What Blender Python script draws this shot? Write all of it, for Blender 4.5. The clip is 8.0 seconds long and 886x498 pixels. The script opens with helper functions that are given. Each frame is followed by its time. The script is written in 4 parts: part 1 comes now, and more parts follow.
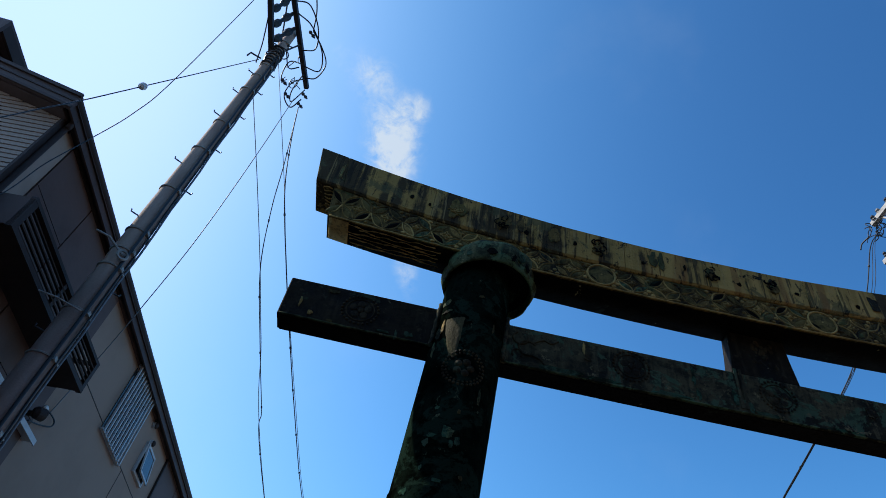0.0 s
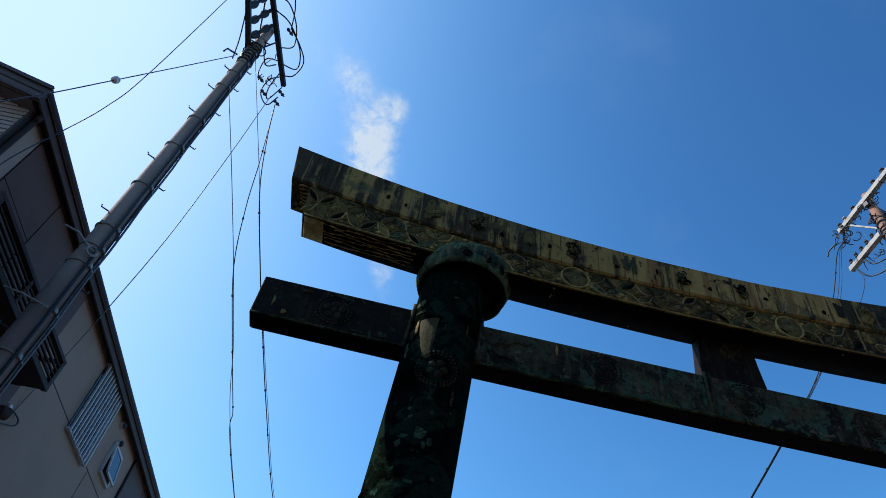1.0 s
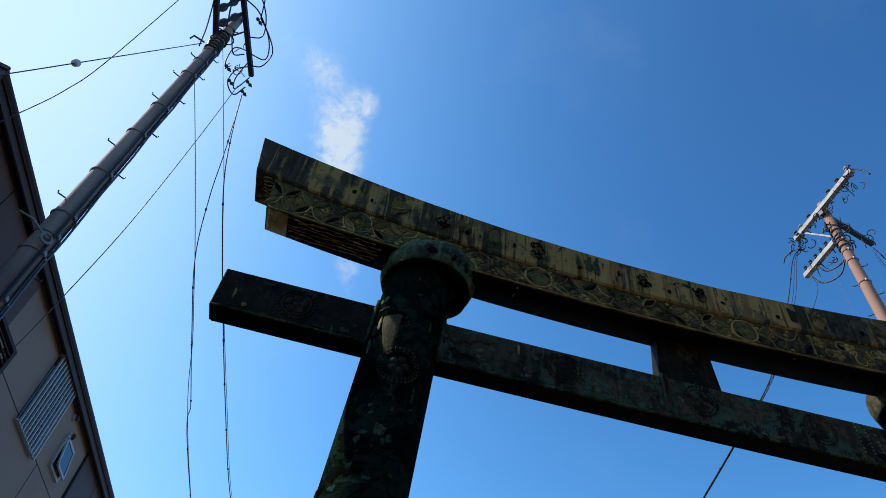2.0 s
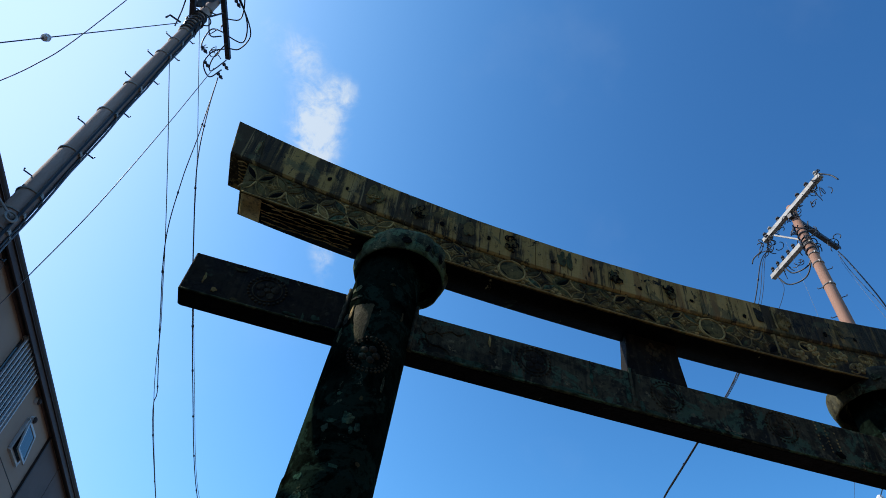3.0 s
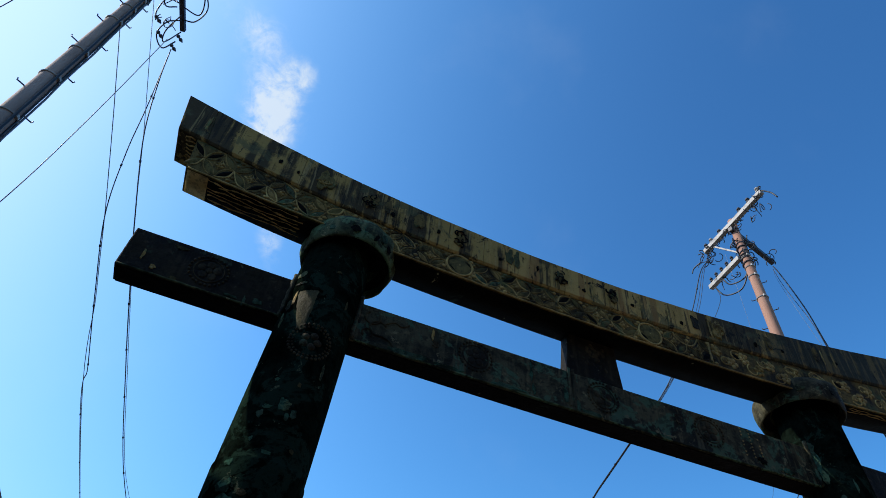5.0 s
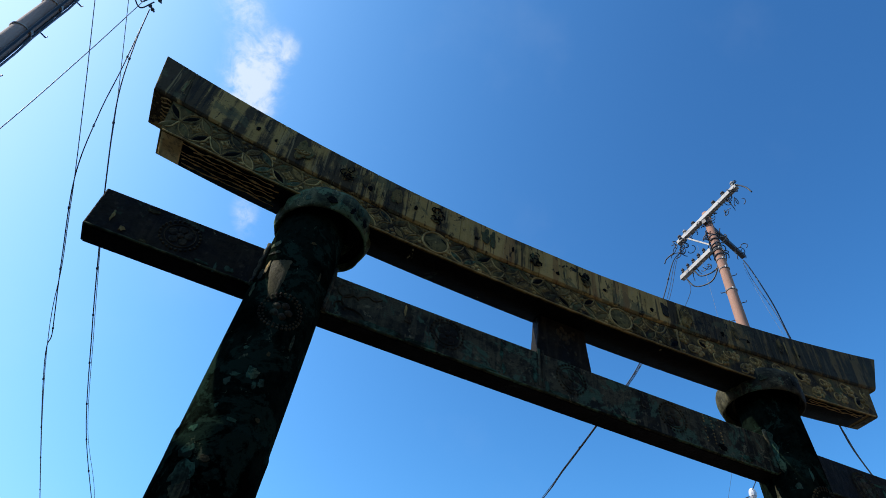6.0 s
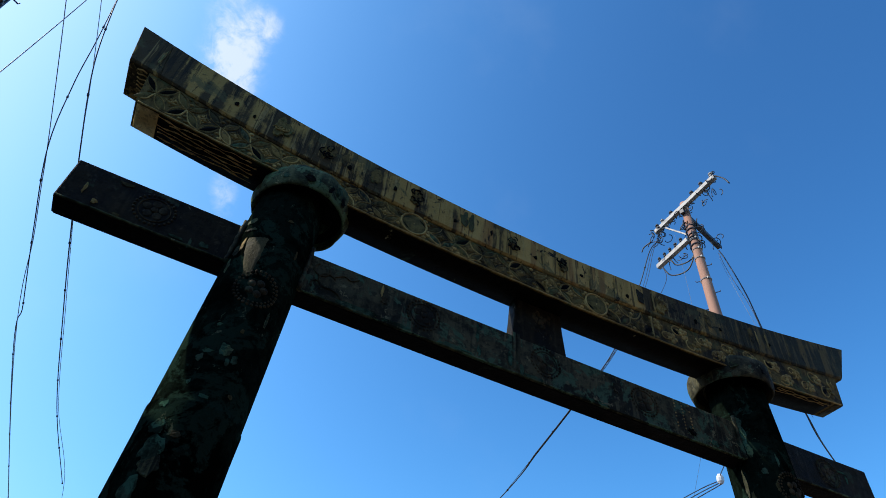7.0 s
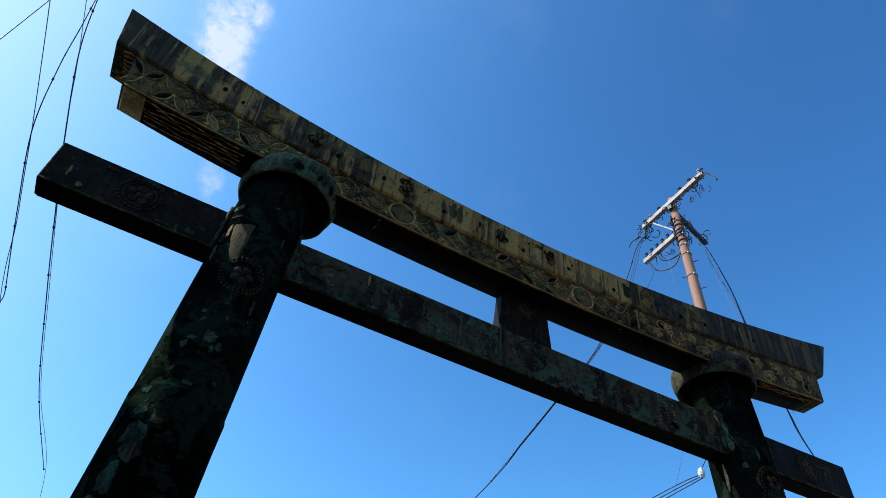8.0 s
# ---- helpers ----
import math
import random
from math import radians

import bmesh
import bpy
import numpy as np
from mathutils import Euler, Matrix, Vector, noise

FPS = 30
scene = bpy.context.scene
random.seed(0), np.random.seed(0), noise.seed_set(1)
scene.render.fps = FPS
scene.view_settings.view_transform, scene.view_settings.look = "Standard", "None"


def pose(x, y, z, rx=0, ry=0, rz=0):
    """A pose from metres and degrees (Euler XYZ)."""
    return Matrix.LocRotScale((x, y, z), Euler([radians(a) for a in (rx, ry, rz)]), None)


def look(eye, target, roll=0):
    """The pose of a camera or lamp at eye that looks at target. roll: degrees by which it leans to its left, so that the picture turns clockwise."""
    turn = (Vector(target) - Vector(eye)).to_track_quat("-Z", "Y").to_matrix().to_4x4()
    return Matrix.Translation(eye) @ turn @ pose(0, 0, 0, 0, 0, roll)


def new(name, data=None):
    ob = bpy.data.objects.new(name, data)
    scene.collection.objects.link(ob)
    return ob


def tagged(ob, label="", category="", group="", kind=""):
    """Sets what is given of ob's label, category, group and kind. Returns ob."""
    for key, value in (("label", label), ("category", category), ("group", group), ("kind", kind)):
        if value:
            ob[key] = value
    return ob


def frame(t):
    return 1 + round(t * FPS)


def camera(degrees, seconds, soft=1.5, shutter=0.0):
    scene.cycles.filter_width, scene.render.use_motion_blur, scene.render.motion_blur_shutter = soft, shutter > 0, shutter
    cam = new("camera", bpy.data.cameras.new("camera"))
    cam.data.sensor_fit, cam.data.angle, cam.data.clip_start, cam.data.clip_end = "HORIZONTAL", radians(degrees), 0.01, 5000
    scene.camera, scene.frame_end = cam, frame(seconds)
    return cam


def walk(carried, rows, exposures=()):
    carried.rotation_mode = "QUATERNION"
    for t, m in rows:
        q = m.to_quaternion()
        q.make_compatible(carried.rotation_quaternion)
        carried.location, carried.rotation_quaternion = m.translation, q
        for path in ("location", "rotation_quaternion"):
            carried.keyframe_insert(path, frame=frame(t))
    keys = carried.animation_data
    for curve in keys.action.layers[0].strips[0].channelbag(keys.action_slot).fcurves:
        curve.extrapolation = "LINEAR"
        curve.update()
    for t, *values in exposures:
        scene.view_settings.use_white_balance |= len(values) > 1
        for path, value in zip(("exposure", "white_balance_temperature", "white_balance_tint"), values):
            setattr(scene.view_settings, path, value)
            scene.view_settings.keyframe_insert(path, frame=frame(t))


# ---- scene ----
cam = camera(67.57, 8.0, soft=0.9)
PATH = [
    (0.0, -2.6859, -3.9184, 1.7623, 139.118, -8.077, -8.465),
    (0.5, -2.6808, -3.9168, 1.7616, 139.221, -7.655, -9.213),
    (1.0, -2.6780, -3.9169, 1.7628, 139.480, -7.062, -10.446),
    (1.5, -2.6707, -3.9205, 1.7655, 139.719, -6.360, -11.933),
    (3.0, -2.6527, -3.9028, 1.7660, 139.180, -5.303, -16.165),
    (3.5, -2.6511, -3.9107, 1.7678, 139.201, -5.117, -17.153),
    (4.0, -2.6506, -3.9133, 1.7661, 139.440, -4.914, -18.350),
    (4.5, -2.6442, -3.9076, 1.7720, 139.440, -4.538, -20.008),
    (6.0, -2.6143, -3.8488, 1.7600, 137.765, -4.544, -24.953),
    (6.5, -2.6009, -3.8391, 1.7527, 137.238, -4.537, -26.619),
    (7.0, -2.5901, -3.8321, 1.7531, 136.609, -4.189, -27.132),
    (7.5, -2.5836, -3.8288, 1.7521, 136.181, -4.264, -27.833),
    (8.0, -2.5784, -3.8212, 1.7524, 136.024, -4.175, -28.565),
]
walk(cam, [(t, pose(*row)) for t, *row in PATH], exposures=[(0.0, -0.14), (3.0, -0.08), (4.5, -0.04), (6.5, 0.10), (8.0, 0.12)])

# ---- sky and sun ----
SUN_AZ, SUN_EL = -74.5, 41.5   # degrees from +y towards +x, degrees up


def toward(az, el):
    a, e = radians(az), radians(el)
    return Vector((math.sin(a) * math.cos(e), math.cos(a) * math.cos(e), math.sin(e)))


class Nodes:
    """Short-hand for wiring up a node tree."""

    def __init__(self, tree):
        self.tree = tree

    def put(self, kind, inputs=(), **settings):
        n = self.tree.nodes.new(kind)
        for key, value in settings.items():
            setattr(n, key, value)
        for key, value in dict(inputs).items():
            if isinstance(value, bpy.types.NodeSocket):
                self.tree.links.new(value, n.inputs[key])
            else:
                n.inputs[key].default_value = value
        return n

    def math(self, op, a, b=0.0, clamp=False):
        return self.put("ShaderNodeMath", {0: a, 1: b}, operation=op, use_clamp=clamp).outputs[0]

    def mix(self, fac, a, b, blend="MIX"):
        n = self.put("ShaderNodeMix", data_type="RGBA", blend_type=blend)
        for k, v in ((0, fac), (6, a), (7, b)):
            if isinstance(v, bpy.types.NodeSocket):
                self.tree.links.new(v, n.inputs[k])
            else:
                n.inputs[k].default_value = v if k == 0 else (*v, 1)
        return n.outputs[2]

    def noise(self, vector, scale, detail=4.0, rough=0.55, distort=0.0):
        return self.put("ShaderNodeTexNoise", {"Vector": vector, "Scale": scale, "Detail": detail, "Roughness": rough, "Distortion": distort}).outputs[0]

    def ramp(self, value, low, high):
        return self.put("ShaderNodeMapRange", {0: value, 1: low, 2: high, 3: 0.0, 4: 1.0}, clamp=True, interpolation_type="SMOOTHSTEP").outputs[0]

    def stretch(self, vector, scale):
        return self.put("ShaderNodeMapping", {"Vector": vector, "Scale": scale}).outputs[0]

    def dot(self, vector, v):
        return self.put("ShaderNodeVectorMath", {0: vector, 1: v}, operation="DOT_PRODUCT").outputs["Value"]


SKY_STRENGTH = 0.19


def make_world():
    world = bpy.data.worlds.new("sky")
    world.use_nodes = True
    scene.world = world
    world.node_tree.nodes.clear()
    n = Nodes(world.node_tree)
    sky = n.put("ShaderNodeTexSky", sky_type="NISHITA", sun_disc=False, sun_elevation=radians(SUN_EL), sun_rotation=radians(SUN_AZ),
                air_density=1.0, dust_density=2.0, ozone_density=3.0)
    blue = n.put("ShaderNodeHueSaturation", {"Saturation": 1.08, "Color": sky.outputs[0]}).outputs[0]
    blue = n.mix(1.0, blue, (0.745, 0.893, 0.783), "MULTIPLY")
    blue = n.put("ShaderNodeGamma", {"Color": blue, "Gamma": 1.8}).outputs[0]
    # haze near the sun levels off instead of growing without end, red first
    split = n.put("ShaderNodeSeparateColor", {0: blue})
    level = []
    for k, most in enumerate(SKY_MOST):
        c = split.outputs[k]
        q = n.math("DIVIDE", c, most)
        level.append(n.math("DIVIDE", c, n.math("SQRT", n.math("ADD", 1.0, n.math("MULTIPLY", q, q)))))
    blue = n.put("ShaderNodeCombineColor", {0: level[0], 1: level[1], 2: level[2]}).outputs[0]
    way = n.put("ShaderNodeTexCoord").outputs["Generated"]
    # one tall broken cloud: clumps (direction, half width, half length, weight), and faint wisps beside it
    along = (Vector((-0.06, 0.701, 0.711)) - Vector((-0.175, 0.467, 0.867))).normalized()
    across = along.cross(Vector((-0.125, 0.56, 0.82))).normalized()
    billow = n.noise(way, 26.0, 9.0, 0.64, 0.7)
    fine = n.noise(way, 75.0, 8.0, 0.66, 0.3)
    total = None
    for middle, wide, long, weight in CLUMPS:
        c = Vector(middle).normalized()
        u = n.math("DIVIDE", n.math("SUBTRACT", n.dot(way, across), c.dot(across)), wide)
        v = n.math("DIVIDE", n.math("SUBTRACT", n.dot(way, along), c.dot(along)), long)
        r2 = n.math("ADD", n.math("MULTIPLY", u, u), n.math("MULTIPLY", v, v))
        lump = n.math("MULTIPLY", n.math("POWER", 2.718, n.math("MULTIPLY", r2, -1.0)), weight)
        total = lump if total is None else n.math("ADD", total, lump)
    front = n.ramp(n.dot(way, (-0.125, 0.56, 0.82)), 0.6, 0.8)
    ragged = n.math("ADD", n.math("MULTIPLY", n.math("SUBTRACT", billow, 0.5), 2.6), n.math("MULTIPLY", n.math("SUBTRACT", fine, 0.5), 1.2))
    body = n.math("MULTIPLY", total, n.math("ADD", 1.0, ragged))
    cover = n.math("MULTIPLY", n.ramp(body, 0.14, 1.15), 0.72)
    veil = n.math("MULTIPLY", n.ramp(n.noise(way, 4.2, 5.0, 0.55), 0.56, 0.78), 0.03)
    cover = n.math("MULTIPLY", n.math("MAXIMUM", cover, veil), front, True)
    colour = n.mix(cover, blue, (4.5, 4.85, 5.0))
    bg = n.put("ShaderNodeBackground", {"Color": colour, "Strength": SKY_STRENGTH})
    out = n.put("ShaderNodeOutputWorld", {"Surface": bg.outputs[0]})


SKY_MOST = (3.8, 5.4, 10.0)
CLUMPS = (((-0.116, 0.540, 0.834), 0.040, 0.050, 1.05), ((-0.102, 0.590, 0.802), 0.026, 0.055, 0.85), ((-0.090, 0.500, 0.861), 0.022, 0.022, 0.65),
          ((-0.158, 0.470, 0.868), 0.036, 0.034, 0.6), ((-0.056, 0.695, 0.717), 0.022, 0.050, 0.5), ((-0.205, 0.448, 0.870), 0.03, 0.03, 0.25),
          ((0.088, 0.563, 0.822), 0.03, 0.03, 0.18))
make_world()
sun = new("sun", bpy.data.lights.new("sun", "SUN"))
sun.data.energy, sun.data.angle, sun.data.color = 5.0, radians(0.53), (1.0, 0.93, 0.82)
sun.matrix_world = look(toward(SUN_AZ, SUN_EL) * 30, (0, 0, 0))


# ---- materials ----
def surface(name, build, rough=0.6, metal=0.0, bump=0.0, gloss=0.4):
    """A material: build(n, where) returns its colour, or colour and relief, or colour, relief and roughness."""
    m = bpy.data.materials.new(name)
    m.use_nodes = True
    n = Nodes(m.node_tree)
    b = m.node_tree.nodes["Principled BSDF"]
    b.inputs["Roughness"].default_value, b.inputs["Metallic"].default_value = rough, metal
    b.inputs["Specular IOR Level"].default_value = gloss
    where = n.put("ShaderNodeTexCoord").outputs["Object"]
    made = build(n, where)
    m.node_tree.links.new(made[0], b.inputs["Base Color"])
    if len(made) > 1 and bump:
        bn = n.put("ShaderNodeBump", {"Height": made[1], "Strength": 0.9, "Distance": bump})
        m.node_tree.links.new(bn.outputs[0], b.inputs["Normal"])
    if len(made) > 2:
        m.node_tree.links.new(made[2], b.inputs["Roughness"])
    return m


def olive(c):
    """Bronze skins lean to yellow-green."""
    return (c[0] * 1.16, c[1] * 1.06, c[2] * 0.78)


def bronze(name, deep, mid, pale, green, green_low, pale_low, streaks, fleck_size=5.3, gloss=0.10, fleck_colour=(0.30, 0.30, 0.20)):
    deep, mid, pale, green, fleck_colour = (olive(c) for c in (deep, mid, pale, green, fleck_colour))

    def build(n, p):
        large = n.noise(p, 1.5, 8.0, 0.62, 0.9)
        small = n.noise(p, 9.0, 8.0, 0.65, 0.4)
        grit = n.noise(p, 70.0, 4.0, 0.6)
        run = n.noise(n.stretch(p, (9.0, 9.0, 0.7)), 1.6, 5.0, 0.6)
        c = n.mix(n.ramp(n.math("ADD", large, n.math("MULTIPLY", small, 0.35)), 0.58, 0.74), deep, mid)
        c = n.mix(n.math("MULTIPLY", n.ramp(run, 0.54, 0.62), streaks), c, pale)
        c = n.mix(n.math("MULTIPLY", n.ramp(n.noise(n.stretch(p, (16.0, 16.0, 1.0)), 1.3, 4.0), 0.56, 0.62), streaks), c, deep)
        patch = n.math("ADD", n.math("MULTIPLY", n.noise(p, 2.4, 9.0, 0.68, 0.9), 0.75), n.math("MULTIPLY", small, 0.25))
        c = n.mix(n.math("MULTIPLY", n.ramp(patch, green_low, green_low + 0.03), 0.85), c, green)
        fleck = n.math("ADD", n.math("MULTIPLY", n.noise(p, fleck_size, 10.0, 0.68, 0.8), 0.8), n.math("MULTIPLY", grit, 0.2))
        c = n.mix(n.ramp(fleck, pale_low, pale_low + 0.02), c, fleck_colour)
        worn = n.noise(p, 19.0, 7.0, 0.72, 0.3)
        c = n.mix(n.math("MULTIPLY", n.ramp(worn, 0.53, 0.58), 0.6), c, deep)
        c = n.mix(n.math("MULTIPLY", n.ramp(n.noise(p, 15.0, 7.0, 0.7, 0.4), 0.60, 0.64), 0.5), c, pale)
        c = n.mix(n.math("MULTIPLY", grit, 0.3), c, deep)
        relief = n.math("ADD", n.math("MULTIPLY", small, 0.7), n.math("ADD", n.math("MULTIPLY", grit, 0.3), n.math("MULTIPLY", fleck, 0.6)))
        return c, relief, n.ramp(large, -0.6, 1.0)
    return surface(name, build, 0.7, 0.0, 0.02, gloss)


def blotched(n, p):
    """Rain-washed bronze: upright blocks of dark and pale skin with sharp sides, runs, pits and a few rusty stripes."""
    wide = n.noise(n.stretch(p, (3.4, 3.4, 0.25)), 1.5, 2.0, 0.5)
    mid_run = n.noise(n.stretch(p, (8.0, 8.0, 0.45)), 1.5, 4.0, 0.6)
    thin = n.noise(n.stretch(p, (17.0, 17.0, 0.7)), 1.4, 5.0, 0.6)
    cloudy = n.noise(p, 5.0, 9.0, 0.66, 0.4)
    grit = n.noise(p, 60.0, 5.0, 0.65)
    along = n.put("ShaderNodeSeparateXYZ", {0: p}).outputs[0]
    wash = n.math("ADD", n.math("ADD", n.math("MULTIPLY", wide, 0.6), n.math("MULTIPLY", mid_run, 0.3)), n.math("MULTIPLY", cloudy, 0.22))
    # the middle of the lintel kept more of its pale skin than the ends
    keep = n.math("MULTIPLY", n.ramp(along, -2.2, -0.6), n.math("SUBTRACT", 1.0, n.ramp(along, 0.95, 1.35)))
    wash = n.math("ADD", wash, n.math("MULTIPLY", keep, 0.10))
    c = n.mix(n.ramp(wash, 0.545, 0.60), (0.055, 0.042, 0.022), (0.350, 0.248, 0.090))
    c = n.mix(n.math("MULTIPLY", n.ramp(wash, 0.64, 0.70), 0.8), c, (0.47, 0.335, 0.130))
    c = n.mix(n.math("MULTIPLY", n.ramp(thin, 0.57, 0.61), 0.55), c, (0.36, 0.29, 0.15))
    c = n.mix(n.math("MULTIPLY", n.ramp(n.noise(n.stretch(p, (24.0, 24.0, 1.1)), 1.2, 3.0), 0.58, 0.62), 0.75), c, (0.014, 0.013, 0.010))
    c = n.mix(n.math("MULTIPLY", n.ramp(n.noise(p, 3.0, 9.0, 0.7, 0.7), 0.56, 0.60), 0.7), c, (0.085, 0.095, 0.055))
    c = n.mix(n.ramp(n.noise(p, 4.3, 9.0, 0.74, 0.8), 0.61, 0.64), c, (0.010, 0.010, 0.008))
    rust = n.math("MULTIPLY", n.math("MULTIPLY", n.ramp(n.noise(n.stretch(p, (5.0, 5.0, 0.3)), 1.3, 3.0), 0.56, 0.61), keep), 0.6)
    c = n.mix(rust, c, (0.24, 0.125, 0.05))
    grime = n.math("MULTIPLY", n.ramp(n.math("ADD", along, n.math("MULTIPLY", thin, 2.2)), 2.5, 3.4), 0.7)
    c = n.mix(grime, c, (0.020, 0.027, 0.022))
    c = n.mix(n.math("MULTIPLY", n.ramp(n.noise(n.stretch(p, (1.0, 1.0, 0.45)), 12.0, 9.0, 0.75, 0.9), 0.58, 0.61), 0.85), c, (0.008, 0.008, 0.006))
    c = n.mix(n.math("MULTIPLY", grit, 0.35), c, (0.02, 0.02, 0.016))
    c = n.mix(1.0, c, olive((1.08, 1.08, 1.08)), "MULTIPLY")
    return c, n.math("ADD", n.math("MULTIPLY", cloudy, 0.7), n.math("MULTIPLY", grit, 0.4))


BRONZE_TOP = surface("weathered_bronze", blotched, 0.72, 0.0, 0.022, 0.10)
# worn bronze, made pale to hold light bounced onto the lintel ends
BRONZE_WORN_LIT = bronze("lit_worn_bronze", (0.20, 0.15, 0.08), (0.60, 0.45, 0.22), (0.70, 0.53, 0.27), (0.3, 0.28, 0.15), 0.60, 0.70, 0.3)
# for black cast parts, and for shade painted on the undersides
BRONZE_BLACK = bronze("black_and_shade_bronze", (0.0012, 0.0012, 0.001), (0.004, 0.004, 0.003), (0.012, 0.011, 0.008), (0.02, 0.03, 0.022), 0.60, 0.66, 0.2, 5.3, 0.05)
BRONZE_CARVED = bronze("carved_bronze", (0.075, 0.058, 0.026), (0.27, 0.203, 0.082), (0.42, 0.32, 0.135), (0.07, 0.10, 0.06), 0.545, 0.66, 0.4)
BRONZE_GROUND = bronze("recessed_bronze", (0.020, 0.016, 0.008), (0.140, 0.108, 0.045), (0.23, 0.18, 0.080), (0.060, 0.078, 0.040), 0.54, 0.68, 0.3)
BRONZE_RAISED = bronze("worn_raised_bronze", (0.19, 0.148, 0.070), (0.46, 0.350, 0.155), (0.58, 0.45, 0.21), (0.14, 0.19, 0.105), 0.56, 0.66, 0.4)
BRONZE_LEAF = bronze("green_leaf_bronze", (0.030, 0.028, 0.013), (0.145, 0.125, 0.054), (0.23, 0.19, 0.085), (0.075, 0.105, 0.055), 0.53, 0.67, 0.3)
BRONZE_DARK = bronze("dark_bronze", (0.012, 0.013, 0.010), (0.078, 0.078, 0.056), (0.16, 0.155, 0.11), (0.060, 0.125, 0.098), 0.528, 0.60, 0.4, 5.3, 0.1, (0.17, 0.17, 0.12))
BRONZE_OUTER = bronze("brown_black_bronze", (0.006, 0.0055, 0.0045), (0.022, 0.019, 0.014), (0.06, 0.055, 0.04), (0.035, 0.055, 0.042), 0.575, 0.635, 0.25, 5.3, 0.1, (0.13, 0.14, 0.11))
BRONZE_BEAD = bronze("beaded_bronze", (0.014, 0.012, 0.008), (0.062, 0.052, 0.033), (0.13, 0.11, 0.068), (0.05, 0.075, 0.055), 0.56, 0.66, 0.2)
BRONZE_COLUMN = bronze("column_bronze", (0.0014, 0.0023, 0.0021), (0.0060, 0.0120, 0.0110), (0.012, 0.020, 0.018), (0.014, 0.033, 0.030), 0.525, 0.62, 0.2, 4.4, 0.0, (0.085, 0.115, 0.09))
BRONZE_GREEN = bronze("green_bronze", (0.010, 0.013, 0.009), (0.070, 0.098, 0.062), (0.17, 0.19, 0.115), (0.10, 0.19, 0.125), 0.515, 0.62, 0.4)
PATINA = bronze("pale_patina", (0.012, 0.022, 0.020), (0.055, 0.105, 0.092), (0.10, 0.145, 0.122), (0.052, 0.140, 0.120), 0.51, 0.62, 0.2, 5.3, 0.0)
# olive of small bare spots, and of the painted sun patch
BARE_AND_SUNLIT_SKIN = bronze("bare_and_sunlit_olive_bronze", (0.040, 0.038, 0.020), (0.072, 0.068, 0.036), (0.10, 0.094, 0.052), (0.06, 0.070, 0.040), 0.60, 0.66, 0.2)


def concrete(name, low, high):
    def build(n, p):
        a = n.noise(n.stretch(p, (3.0, 3.0, 0.5)), 1.5, 6.0)
        b = n.noise(p, 60.0, 4.0)
        c = n.mix(n.ramp(a, 0.3, 0.7), low, high)
        return n.mix(n.math("MULTIPLY", b, 0.35), c, (low[0] * 0.4, low[1] * 0.4, low[2] * 0.4)), b
    return surface(name, build, 0.85, 0.0, 0.003)


def paint(name, colour, rough=0.5, metal=0.0, wear=0.35, scale=6.0, gloss=0.4):
    def build(n, p):
        a = n.noise(p, scale, 7.0, 0.6)
        b = n.noise(p, scale * 9, 3.0)
        dirt = tuple(v * 0.45 for v in colour)
        c = n.mix(n.math("MULTIPLY", n.ramp(a, 0.42, 0.72), wear), colour, dirt)
        return c, b
    return surface(name, build, rough, metal, 0.0015, gloss)


POLE_BROWN = concrete("pole_concrete", (0.30, 0.150, 0.095), (0.44, 0.245, 0.160))
POLE_GREY = concrete("shaded_concrete", (0.26, 0.17, 0.13), (0.46, 0.33, 0.26))
STEEL = paint("galvanised_steel", (0.36, 0.345, 0.31), 0.6, 0.0, 0.8, 9.0)
DARK_STEEL = paint("dark_steel", (0.045, 0.045, 0.05), 0.5, 0.3, 0.5, 9.0)
BLACK_RUBBER = paint("black_cable", (0.018, 0.018, 0.02), 0.5, 0.0, 0.3)
GREY_CABLE = paint("grey_cable", (0.16, 0.17, 0.18), 0.5, 0.0, 0.3)
WHITE_CERAMIC = paint("ceramic", (0.72, 0.72, 0.7), 0.25, 0.0, 0.4)
BEIGE_WALL = paint("beige_render", (0.33, 0.225, 0.165), 0.9, 0.0, 0.25, 1.2)
BROWN_PANEL = paint("dark_cladding", (0.125, 0.078, 0.064), 0.6, 0.0, 0.4, 2.0, 0.15)
SIDING = paint("grey_siding", (0.36, 0.265, 0.20), 0.7, 0.0, 0.3, 2.5)
ROOF_DARK = paint("slate_roof", (0.085, 0.058, 0.052), 0.6, 0.0, 0.4, 3.0, 0.2)
WHITE_METAL = paint("white_aluminium", (0.52, 0.50, 0.48), 0.4, 0.0, 0.2)
BLACK_METAL = paint("black_aluminium", (0.050, 0.035, 0.030), 0.6, 0.0, 0.3, 6.0, 0.15)
ASPHALT = paint("asphalt", (0.150, 0.136, 0.114), 0.95, 0.0, 0.5, 0.8)
GLASS = surface("window_glass", lambda n, p: (n.mix(n.noise(p, 2.0), (0.02, 0.025, 0.03), (0.03, 0.035, 0.04)),), 0.05)

# ---- mesh helpers ----
def finish(name, bm, mat, smooth=False):
    me = bpy.data.meshes.new(name)
    bmesh.ops.recalc_face_normals(bm, faces=bm.faces)
    bm.to_mesh(me)
    bm.free()
    me.materials.append(mat)
    if smooth:
        me.shade_smooth()
    return new(name, me)


def part(name, bm, mat, parent, label="", smooth=False):
    ob = finish(name, bm, mat, smooth)
    ob.parent = parent
    if label:
        ob["label"] = label
    return ob


